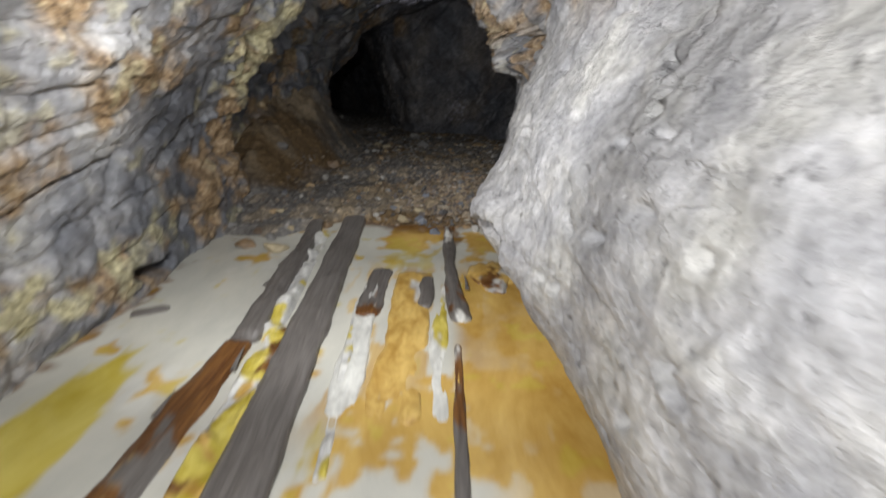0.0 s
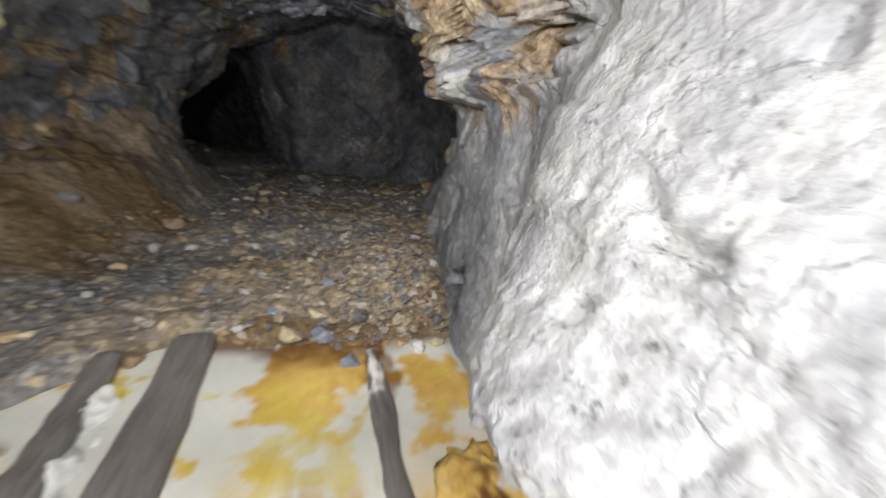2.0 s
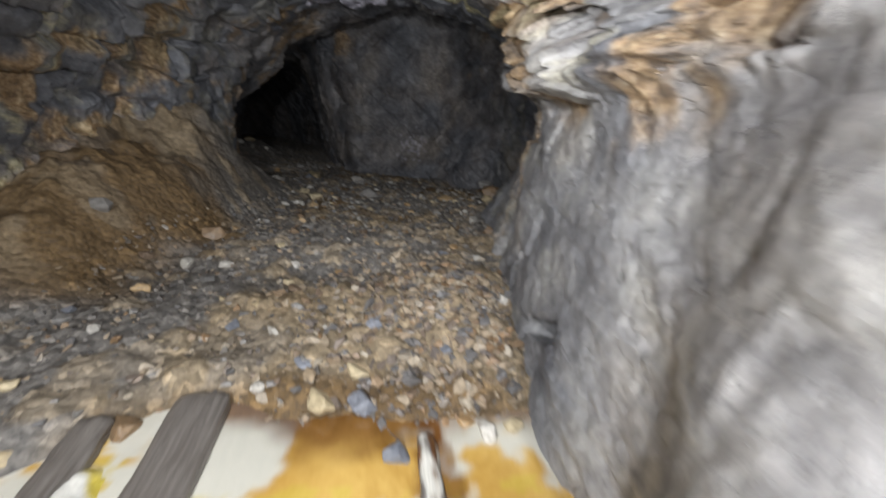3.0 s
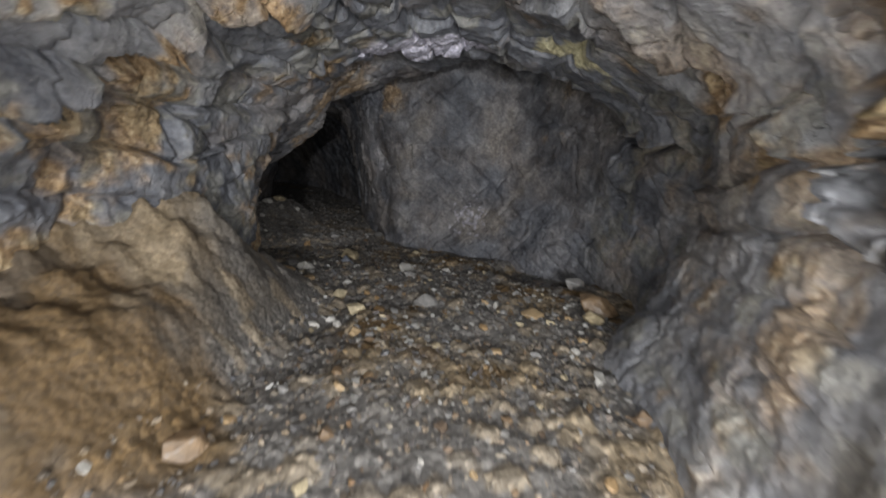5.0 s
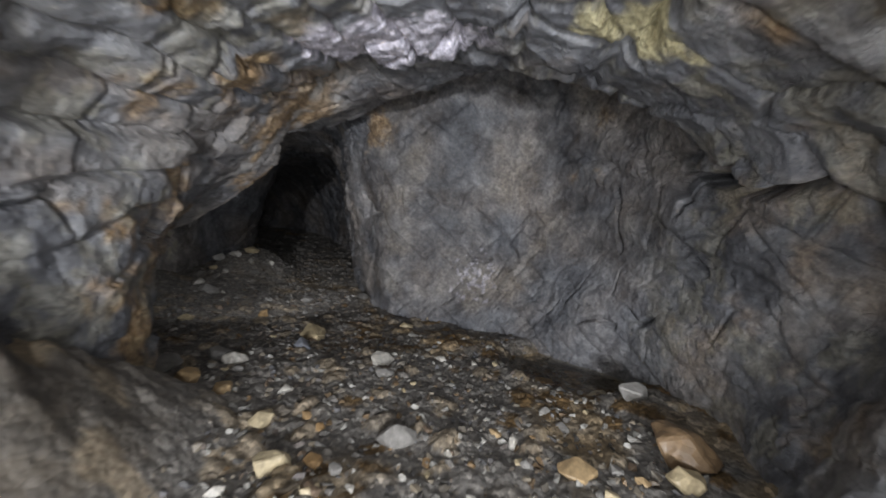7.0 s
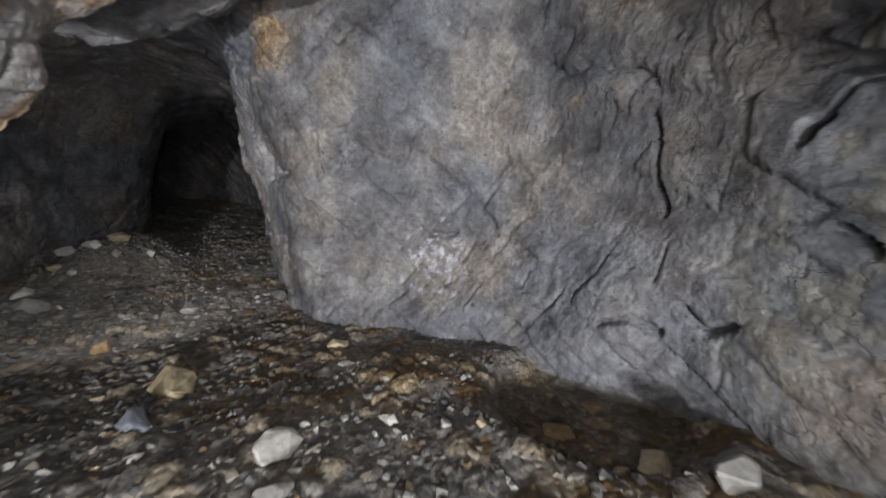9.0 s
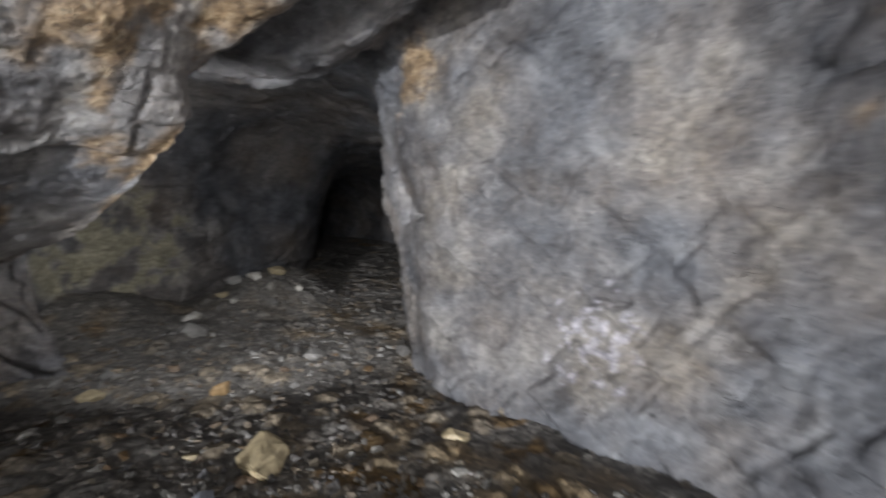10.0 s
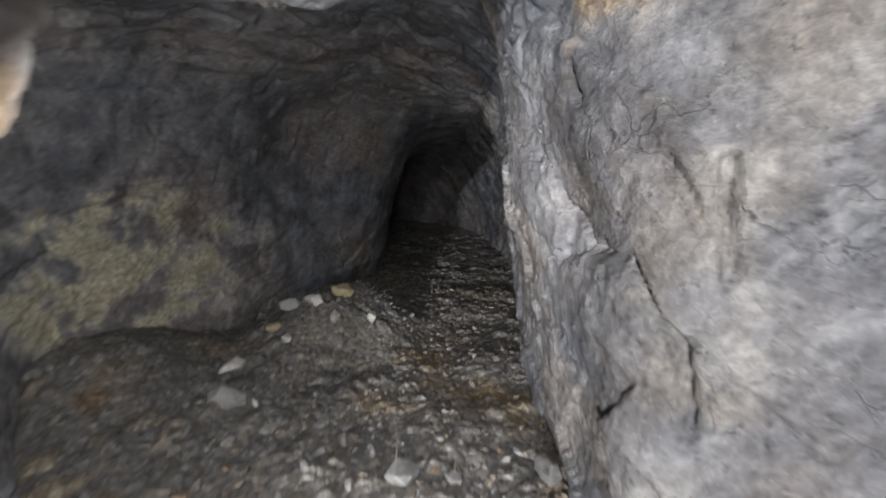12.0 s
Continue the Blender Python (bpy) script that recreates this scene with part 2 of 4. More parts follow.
    yield section((-4.3, 14.3, 0.1), (-4.2, 14.3, 1.05), (-3.62, 14.3, 2.42), (-2.95, 14.3, 2.62), (-2.35, 14.3, 2.5), (-2.1, 14.3, 1.7), (-1.92, 14.3, 0.7), (-1.85, 14.3, 0.08))
    yield section((-5.2, 16.6, 0.1), (-5.1, 16.6, 1.0), (-4.8, 16.7, 2.1), (-4.0, 16.8, 2.5), (-3.1, 16.9, 2.2), (-2.8, 17.0, 1.2), (-2.7, 17.0, 0.6), (-2.7, 17.0, 0.08))
    yield section((-6.6, 18.8, 0.1), (-6.5, 18.8, 1.0), (-6.2, 19.1, 1.9), (-5.7, 19.5, 2.3), (-5.1, 19.9, 1.9), (-4.8, 20.2, 1.1), (-4.7, 20.3, 0.6), (-4.7, 20.3, 0.08))
    yield section((-9.8, 20.0, 0.1), (-9.7, 20.0, 1.0), (-9.6, 20.4, 1.7), (-9.5, 20.8, 2.1), (-9.4, 21.3, 1.7), (-9.3, 21.6, 1.1), (-9.2, 21.7, 0.6), (-9.2, 21.7, 0.08))


def along(points, n, first=0, last=0):
    """Steps on a smooth curve through the points (the first axis), four times as wide before and after the given numbers of points."""
    steps = np.linalg.norm(np.diff(points.reshape(len(points), -1, 3), axis=0), axis=2).mean(1)
    knots = np.r_[0, np.cumsum(steps)]
    wide = np.ones(len(steps))
    wide[:first] = wide[len(steps) - last:] = 4
    s = np.interp(np.linspace(0, 1, n), np.r_[0, np.cumsum(steps / wide)] / (steps / wide).sum(), knots)
    i = np.clip(np.searchsorted(knots, s, side="right") - 1, 0, len(points) - 2)
    h = (knots[i + 1] - knots[i])
    t = (s - knots[i]) / h
    slope = np.gradient(points, knots, axis=0)
    shape = (-1,) + (1,) * (points.ndim - 1)
    t, h = t.reshape(shape), h.reshape(shape)
    a, b = points[i], points[i + 1]
    return (2 * t**3 - 3 * t**2 + 1) * a + (t**3 - 2 * t**2 + t) * h * slope[i] + (3 * t**2 - 2 * t**3) * b + (t**3 - t**2) * h * slope[i + 1]


def grid_normals(g):
    n = np.cross(np.gradient(g, axis=0), np.gradient(g, axis=1))
    return n / np.maximum(np.linalg.norm(n, axis=2, keepdims=True), 1e-9)


def sheet(name, g, masks, mat, flip=False):
    """A mesh from a grid of places, with its masks as attributes."""
    a, b = g.shape[:2]
    idx = np.arange(a * b).reshape(a, b)
    quads = np.stack([idx[:-1, :-1], idx[1:, :-1], idx[1:, 1:], idx[:-1, 1:]], -1).reshape(-1, 4)
    if flip:
        quads = quads[:, ::-1]
    me = bpy.data.meshes.new(name)
    me.vertices.add(a * b)
    me.vertices.foreach_set("co", g.reshape(-1).astype(np.float32))
    me.loops.add(quads.size)
    me.loops.foreach_set("vertex_index", quads.reshape(-1).astype(np.int32))
    me.polygons.add(len(quads))
    me.polygons.foreach_set("loop_start", np.arange(0, quads.size, 4, dtype=np.int32))
    me.update(calc_edges=True)
    me.shade_smooth()
    for key, values in masks.items():
        me.attributes.new(key, "FLOAT", "POINT").data.foreach_set("value", np.clip(values, 0, 1).reshape(-1).astype(np.float32))
    me.materials.append(mat)
    return new(name, me)


def patch(p, centre, radii, n, ragged, low, high):
    """A stain with a ragged edge, wholly inside the given radii."""
    b = blob(p, centre, radii)
    return ease(b + ragged * n, low, high) * ease(b, 0.0, 0.25)


def stains(p):
    """Where the rock is pale, rusty, sulphur yellow or crusted white."""
    n1, n2, n3 = rough(p, 0.7, 4, 0.55, 11), rough(p, 0.35, 4, 0.6, 21), rough(p, 0.22, 4, 0.6, 31)
    n5 = rough(p @ np.array(Euler((0.5, 0.7, 0.9)).to_matrix()), 0.3, 5, 0.65, 57)
    y, x, z = p[:, 1], p[:, 0], p[:, 2]
    right = ease(x, 0.0, 0.25)
    left = 1 - ease(x, -1.5, -0.9)
    pale = right * (1 - ease(y, 2.9, 3.6)) * (0.95 + 0.4 * n1)
    pale += right * ease(y, 3.0, 3.6) * (1 - ease(y, 5.4, 7.0)) * (0.4 + 0.4 * n1)
    pale += ease(y, 8.0, 9.5) * ease(x, -1.3, -0.6) * (0.0 + 0.15 * n1 + 0.12 * ease(rough(p * (1, 1, 0.25), 0.12, 3, 0.6, 43), 0.1, 0.8))
    pale += 0.6 * ease(z, 1.7, 2.1) * ease(np.abs(x + 0.35), 0.9, 1.4) * ease(y, 4.3, 5.2) * (1 - ease(y, 6.6, 7.6)) * (0.8 + n1)
    # left rim: brightness put into the colour to make up for a weak lamp
    pale += 0.5 * left * ease(y, 9.0, 9.3) * (1 - ease(y, 9.7, 9.85)) * (0.9 + n1)
    # near left wall: pale rock, lightened further in place of missing lamp light
    pale += left * (1 - ease(y, 2.2, 3.8)) * (0.6 + 0.7 * n1)
    pale += (0.25 - 0.15 * ease(y, 7.5, 9.5)) * ease(n1, -0.2, 0.7)
    near = 1 - ease(y, 7.5, 9.5)
    ochre = ease(n2, 0.05, 0.95) * (0.75 * left * near + 0.3 * near + 0.03)
    ochre += 0.16 * ease(y, 8.5, 9.8) * (0.7 + n1)
    ochre *= 1 - 0.9 * right * (1 - ease(y, 4.8, 5.6)) * (1 - ease(z, 1.5, 1.8))
    ochre += 0.5 * patch(p, (-2.3, 5.9, 0.5), (1.2, 1.9, 1.0), n2, 0.35, 0.1, 0.5) * (1 - ease(z, 0.9, 1.5))
    ochre += 0.9 * patch(p, (-2.1, 6.3, 1.7), (0.9, 1.0, 0.8), n2, 0.5, 0.35, 0.75)
    ochre += 0.9 * patch(p, (0.7, 3.7, 1.95), (0.8, 1.6, 0.75), n2, 0.5, 0.1, 0.55)
    pale += 0.2 * patch(p, (0.7, 3.9, 1.95), (0.8, 1.6, 0.7), n1, 0.4, 0.1, 0.5)
    ochre += 0.5 * patch(p, (1.3, 6.3, 2.0), (0.6, 0.8, 0.5), n2, 0.6, 0.35, 0.8)
    ochre += 0.65 * patch(p, (-0.95, 10.95, 2.5), (0.5, 0.5, 0.5), n2, 0.6, 0.3, 0.8)
    ochre += 0.8 * patch(p, (1.15, 9.8, 2.4), (0.6, 0.6, 0.7), n2, 0.6, 0.3, 0.8)
    ochre += 0.55 * patch(p, (1.0, 5.7, 0.9), (0.6, 1.0, 0.7), n2, 0.5, 0.2, 0.7)
    warm = ease(y, 3.5, 4.6) * (1 - ease(y, 8.4, 9.4))
    ochre += 0.55 * left * ease(y, 3.5, 4.2) * (1 - ease(y, 5.5, 6.5)) * ease(n2 + 0.4 * n1, -0.1, 0.4)
    ochre += warm * 0.14 * ease(n1 + 0.5 * n2, 0.15, 0.7)
    ochre += 0.45 * ease(z, 1.5, 1.9) * ease(np.abs(x + 0.35), 0.9, 1.3) * ease(y, 4.6, 5.4) * (1 - ease(y, 6.9, 7.6)) * ease(n1 + 0.5 * n2, -0.2, 0.5)
    ochre += 0.75 * left * ease(y, 8.6, 9.2) * (1 - ease(y, 9.65, 9.8)) * ease(n2, -0.1, 0.6)
    yellow = 0.5 * ease(n3 + 0.3 * n1, 0.45, 0.8) * left * (1 - ease(y, 5.0, 6.0))
    yellow += 0.7 * left * (1 - ease(y, 2.0, 3.0)) * ease(n3, 0.15, 0.6) * (1 - ease(z, 0.5, 1.0))
    yellow += 0.35 * patch(p, (0.6, 4.0, 1.9), (0.6, 0.9, 0.5), n3, 0.7, 0.5, 0.9)
    yellow += 0.6 * patch(p, (-4.45, 11.4, 1.0), (1.0, 1.1, 0.75), n5, 1.0, 0.3, 0.85)
    yellow += 0.65 * patch(p, (-1.6, 4.0, 1.8), (0.9, 1.1, 0.6), n3, 0.6, 0.25, 0.7)
    ochre += 0.55 * patch(p, (-1.9, 4.6, 1.1), (0.8, 1.2, 0.9), n2, 0.5, 0.2, 0.6)
    yellow += warm * 0.16 * ease(n3 - 0.3 * n1, 0.25, 0.7)
    yellow += 0.05 * ease(y, 9.6, 10.0) * ease(x, -1.2, -0.8) * ease(n1 - 0.4 * n2, 0.1, 0.8)
    yellow += 0.8 * patch(p, (0.7, 7.6, 2.65), (0.5, 0.4, 0.5), n3, 0.4, 0.35, 0.7)
    white = patch(p, (-0.6, 8.3, 2.75), (0.85, 0.6, 0.6), n3, 0.45, 0.15, 0.4)
    white += 0.5 * patch(p, (0.35, 10.6, 0.72), (0.36, 0.5, 0.5), rough(p, 0.06, 3, 0.6, 37), 1.1, 0.75, 1.1)
    pale += 0.8 * patch(p, (-4.4, 11.6, 1.0), (1.0, 1.4, 0.8), n5, 0.8, 0.1, 0.7)
    return {"pale": pale, "ochre": ochre, "yellow": yellow, "white": white}


# cracks in the rock: width, depth, and the places that each runs through
CRACKS = []


def crack(wide, deep, *line):
    CRACKS.append((wide, deep, line))


crack(0.03, 0.08, (-0.70, 10.79, 1.84), (-0.70, 10.80, 1.70), (-0.65, 10.78, 1.49))
crack(0.04, 0.1, (-0.94, 10.90, 1.47), (-0.83, 10.82, 1.27), (-0.73, 10.81, 1.17), (-0.67, 10.81, 0.90))
crack(0.025, 0.06, (-0.87, 10.86, 1.83), (-0.83, 10.83, 1.80), (-0.73, 10.81, 1.62))
crack(0.03, 0.08, (-1.22, 11.28, 1.69), (-1.08, 11.16, 1.47), (-0.94, 10.90, 1.47))
crack(0.025, 0.06, (-1.20, 11.09, 2.21), (-1.16, 11.05, 2.06))
crack(0.035, 0.1, (1.19, 10.36, 2.41), (1.30, 10.17, 2.30), (1.42, 9.98, 2.33), (1.59, 9.64, 2.22))
crack(0.0434, 0.3, (1.76, 8.75, 1.80), (1.80, 8.73, 1.86), (1.94, 8.76, 1.90))
crack(0.031, 0.225, (1.91, 8.67, 1.46), (1.86, 8.51, 1.42), (1.89, 8.42, 1.35))
crack(0.03, 0.08, (1.35, 9.48, 0.58), (1.46, 9.34, 0.66), (1.59, 9.23, 0.62))
crack(0.03, 0.09, (1.66, 9.12, 0.80), (1.73, 9.01, 0.72), (1.77, 8.87, 0.81))
crack(0.03, 0.1, (1.64, 9.66, 1.98), (1.64, 9.53, 1.76), (1.68, 9.55, 1.51), (1.67, 9.40, 1.35))
crack(0.04, 0.12, (1.92, 8.93, 2.14), (1.92, 8.78, 2.12), (1.84, 8.56, 2.11))
crack(0.03, 0.08, (0.36, 10.67, 0.98), (0.46, 10.64, 0.97), (0.56, 10.61, 1.00))
crack(0.062, 0.45, (-2.20, 6.01, 1.76), (-2.09, 6.04, 2.02), (-2.11, 6.21, 2.10), (-2.00, 6.31, 2.16))
crack(0.0558, 0.42, (-2.17, 6.30, 1.93), (-2.06, 6.45, 2.04), (-1.90, 6.36, 2.20))
crack(0.124, 0.6, (-1.96, 6.49, 2.30), (-1.80, 6.49, 2.40), (-1.66, 6.60, 2.46), (-1.52, 6.63, 2.45))
crack(0.0434, 0.3, (-1.51, 6.64, 2.45), (-1.33, 6.80, 2.49), (-1.18, 7.08, 2.64))
crack(0.062, 0.45, (0.49, 6.39, 2.59), (0.74, 6.58, 2.48), (1.02, 6.63, 2.36), (1.05, 6.28, 2.30), (1.37, 6.41, 2.10), (1.15, 5.97, 1.95))
crack(0.062, 0.45, (1.93, 8.77, 2.11), (1.74, 7.93, 1.96), (1.78, 7.43, 1.98), (1.96, 7.31, 1.83), (1.54, 6.75, 1.52))
crack(0.0372, 0.27, (-1.61, 8.36, 2.34), (-1.27, 9.26, 2.73), (-0.67, 8.60, 2.69), (-0.24, 8.33, 2.72), (0.16, 7.79, 2.82), (0.46, 7.82, 2.71), (0.82, 7.85, 2.65))
crack(0.0434, 0.3, (-0.01, 6.91, 2.73), (0.25, 6.51, 2.66), (0.52, 6.45, 2.59))
crack(0.0434, 0.3, (-0.81, 7.33, 2.67), (-0.61, 7.65, 2.70), (-0.26, 7.70, 2.76))
crack(0.0558, 0.45, (1.66, 8.12, 2.13), (1.88, 8.21, 1.97), (1.74, 7.77, 1.92), (1.84, 7.58, 1.99))
crack(0.062, 0.45, (-2.51, 5.33, 1.06), (-2.43, 5.71, 1.44), (-2.20, 5.78, 1.68), (-2.12, 6.32, 1.97), (-1.91, 6.57, 2.26))
crack(0.0496, 0.33, (0.53, 3.49, 1.53), (0.61, 3.51, 1.46), (0.66, 3.50, 1.42), (0.69, 3.44, 1.35))
crack(0.0372, 0.3, (0.51, 4.56, 1.73), (0.58, 4.35, 1.50), (0.76, 4.48, 1.44))
crack(0.0496, 0.45, (0.63, 3.97, 0.35), (0.61, 3.68, 0.48), (0.57, 3.58, 0.43))
crack(0.0558, 0.375, (-1.86, 3.08, 1.15), (-1.80, 3.36, 1.31), (-1.74, 3.80, 1.53), (-1.20, 3.39, 1.95))
crack(0.0558, 0.375, (-1.52, 2.03, 1.49), (-1.52, 2.14, 1.53), (-1.44, 2.15, 1.69))
crack(0.0496, 0.3, (-1.89, 2.20, 0.27), (-1.94, 2.35, 0.24), (-1.94, 2.62, 0.19))
crack(0.02, 0.11, (0.67, 1.32, 1.49), (0.65, 1.26, 1.44))
crack(0.02, 0.11, (0.57, 1.15, 1.33), (0.57, 1.11, 1.31))
crack(0.02, 0.11, (0.54, 1.05, 1.27), (0.55, 1.00, 1.26))
crack(0.02, 0.11, (0.53, 1.22, 1.24), (0.52, 1.16, 1.23))
crack(0.02, 0.06, (0.45, 1.34, 0.97), (0.45, 1.27, 0.93))
crack(0.02, 0.06, (0.47, 1.17, 0.95), (0.48, 1.11, 0.95))
crack(0.062, 0.51, (0.23, 2.13, 0.62), (0.29, 1.97, 0.61), (0.34, 1.83, 0.63))
crack(0.0496, 0.45, (0.27, 2.01, 0.64), (0.31, 1.93, 0.64), (0.33, 1.85, 0.61))
crack(0.03, 0.08, (0.44, 2.18, 1.17), (0.43, 2.12, 1.16), (0.43, 2.08, 1.15))
crack(0.03, 0.07, (0.42, 2.09, 1.14), (0.43, 2.06, 1.13))


def near_line(p, n, line):
    """The distance of each point from a line through the given places along the rock's face, and how far it lies on the outer side."""
    best, side = np.full(len(p), 9.0), np.zeros(len(p))
    for a, b in zip(line[:-1], line[1:]):
        a, b = np.array(a), np.array(b)
        t = np.clip(((p - a) @ (b - a)) / ((b - a) @ (b - a)), 0, 1)
        off = p - a - t[:, None] * (b - a)
        out = (off * n).sum(1)
        far = np.linalg.norm(off - out[:, None] * n, axis=1) + np.maximum(np.abs(out) - 0.3, 0)
        side = np.where(far < best, off @ np.array([0, -0.7, 0.7]), side)
        best = np.minimum(best, far)
    return best, side


def build_mine():
    ctrl = np.stack(list(sections()))
    tube = along(ctrl, 1450, 2, 3)
    tube = np.swapaxes(along(np.swapaxes(tube, 0, 1), 440), 0, 1)
    n = grid_normals(tube)
    p = tube.reshape(-1, 3)
    smooth = ease(p[:, 0], -0.2, 0.3) * (1 - ease(p[:, 1], 2.6, 3.4)) * (1 - ease(p[:, 2], 1.5, 1.9))
    smooth = np.maximum(smooth, 0.55 * (1 - ease(p[:, 0], -1.3, -0.9)) * (1 - ease(p[:, 1], 2.8, 3.4)))
    smooth = np.maximum(smooth, 0.85 * ease(p[:, 0], 0.1, 0.4) * ease(p[:, 1], 2.9, 3.3) * (1 - ease(p[:, 1], 4.9, 5.4)) * (1 - ease(p[:, 2], 1.35, 1.5)))
    smooth = np.maximum(smooth, 0.7 * ease(p[:, 0], 0.5, 0.8) * ease(p[:, 1], 5.2, 5.8) * (1 - ease(p[:, 1], 7.3, 7.6)) * (1 - ease(p[:, 2], 1.2, 1.5)))
    smooth = np.maximum(smooth, 0.8 * (1 - ease(p[:, 0], -3.8, -3.3)) * ease(p[:, 1], 10.0, 10.4))
    smooth = np.maximum(smooth, 0.6 * ease(p[:, 0], -1.7, -1.4) * ease(p[:, 1], 9.0, 10.0) * (1 - ease(p[:, 2], 2.6, 3.0)))
    smooth = np.maximum(smooth, 0.85 * ease(p[:, 0], 1.0, 1.3) * ease(p[:, 1], 7.2, 7.8) * (1 - ease(p[:, 2], 1.9, 2.2)))
    smooth = np.maximum(smooth, 0.35 * ease(p[:, 1], 6.0, 6.8))
    # the beds dip to the right and strike along the mine
    dip = np.array(Euler((radians(14), radians(38), radians(8))).to_matrix())
    wave = np.stack([rough(p, 0.5, 3, 0.55, 71), rough(p, 0.5, 3, 0.55, 75), rough(p, 0.5, 3, 0.55, 79)], 1)
    q = p @ dip + 0.04 * wave
    key, tilt, edge = slabs(q, 0.62, 0.24, 5)
    key2, tilt2, edge2 = slabs(q + 3.1, 0.26, 0.085, 9)
    key3, off3, gap3 = cells(q / np.array([0.1, 0.12, 0.06]), 13)
    broken = ease(rough(p, 0.9, 2, 0.5, 45), -0.35, 0.3)
    rim = (1 - ease(p[:, 0], -1.5, -1.1)) * ease(p[:, 1], 9.1, 9.4) * (1 - ease(p[:, 1], 9.8, 10.0))
    rugged = ease(p[:, 1], 4.3, 5.0) * (1 - ease(p[:, 1], 8.6, 9.2)) * ease(p[:, 2], 1.1, 1.6)
    d = 0.09 * (1 - 0.45 * smooth) * rough(p, 1.1, 3, 0.5, 41)
    d += (1 - 0.75 * smooth) * (1 + 0.45 * rugged) * (0.10 * (key - 0.5) + 0.07 * tilt - (0.045 + 0.03 * rugged) * np.maximum(broken, rugged) * (1 - ease(edge, 0.0, 0.03)))
    d += (1 - 0.4 * rugged) * (1 - 0.75 * smooth) * (0.026 * (key2 - 0.5) + 0.022 * tilt2 - 0.014 * broken * (1 - ease(edge2, 0.0, 0.02)))
    d += 0.006 * (key3 - 0.5)
    d += 0.022 * (1 - 0.65 * smooth) * rough(p, 0.2, 4, 0.65, 51)
    blocks = ease(p[:, 0], 0.2, 0.5) * ease(p[:, 1], 2.7, 3.0) * (1 - ease(p[:, 1], 5.0, 5.6)) * ease(p[:, 2], 1.4, 1.55)
    d += blocks * (0.12 + 0.14 * (key - 0.5) + 0.09 * (key2 - 0.5) - 0.07 * (1 - ease(edge, 0.0, 0.03)) - 0.05 * (1 - ease(edge2, 0.0, 0.018)))
    key4, off4, gap4 = cells(p / np.array([0.2, 0.2, 0.13]) + 0.5 * wave, 23)
    pocked = ease(p[:, 0], 0.0, 0.3) * (1 - ease(p[:, 1], 2.8, 3.6)) * ease(key4, 0.6, 0.7)
    d -= 0.045 * pocked * (1 - ease(np.linalg.norm(off4, axis=1), 0.12, 0.34))
    bent = p + 0.035 * wave
    for wide, deep, line in CRACKS:
        far, side = near_line(bent, n.reshape(-1, 3), line)
        d -= deep * (1 - ease(far, 0.45 * wide, wide))
        d += 0.35 * deep * ease(wide, 0.04, 0.08) * (1 - ease(far, wide, 0.09 + 3 * wide)) * (ease(side, 0.0, 0.03) - 0.3)
    d *= 1 - 0.45 * rim
    g = tube + n * d.reshape(tube.shape[:2])[..., None]
    masks = {k: v.reshape(tube.shape[:2]) for k, v in stains(p).items()}
    for name, a, b, label in (("wall_left", 0, 161, "rough grey and rust-stained rock wall of the mine"),
                              ("ceiling", 160, 272, "low broken rock roof of the mine"),
                              ("wall_right", 271, 440, "pale grey wet rock wall of the mine")):
        ob = sheet(name, g[:, a:b], {k: v[:, a:b] for k, v in masks.items()}, ROCK)
        tagged(ob, label, "rock wall" if "wall" in name else "rock roof", kind="structure")
    for name, row in (("wall_entry", g[0]), ("wall_end", g[-1])):
        mid = row.mean(0)
        cap = np.stack([row * (1 - t) + mid * t for t in np.linspace(0, 1, 12)])
        cap = np.concatenate([cap[:, :1] * (1, 1, 0), cap, cap[:, -1:] * (1, 1, 0)], 1)
        ob = sheet(name, cap, {k: np.zeros(cap.shape[:2]) for k in masks}, ROCK)
        tagged(ob, "rough dark rock face closing the mine", "rock wall", kind="structure")


build_mine()


def heap(x, y):
    """The height of the bank of mud and rubble that leans on the left wall, over the floor."""
    crest = np.interp(y, [3.9, 4.7, 5.2, 6.0, 6.4, 6.85, 7.35, 7.8, 8.1, 8.45], [0.0, 0.32, 0.48, 0.62, 0.76, 1.0, 0.7, 0.4, 0.12, 0.0])
    foot = np.interp(y, [4.3, 6.0, 7.0, 8.0], [-1.75, -1.5, -1.35, -1.3])
    up = np.clip((foot - x) / (2.08 + foot), 0, 1.35)
    return crest * (0.35 * ease(up, 0, 1) + 0.65 * up)


def ground_height(x, y):
    p = np.stack([x, y, 0 * x], 1)
    shore = y + 0.12 * lumps(p, 0.4, 62) + 0.35 * ease(-x, 1.0, 1.5)
    z = -0.03 + 0.2 * ease(shore, 3.45, 3.85) + 0.09 * ease(shore, 3.8, 4.6)
    z += 0.12 * blob(p, (0.25, 4.25, 0), (0.6, 0.9, 1))
    z -= 0.11 * ease(y, 8.2, 10.5)
    z += heap(x, y) * (1 + 0.16 * rough(p, 0.45, 4, 0.6, 63))
    z += 0.4 * ease(blob(p, (-3.5, 12.7, 0), (1.0, 1.3, 1)), 0.0, 0.9)
    z += 0.35 * ease(blob(p, (-4.5, 11.0, 0), (0.9, 1.2, 1)), 0.0, 0.9)
    z += 0.08 * blob(p, (1.2, 7.0, 0), (0.6, 0.7, 1))
    z -= 0.24 * ease(blob(p, (1.2, 9.2, 0), (0.8, 0.75, 1)), 0.0, 0.5)
    return z + 0.035 * rough(p, 0.6, 4, 0.55, 61)


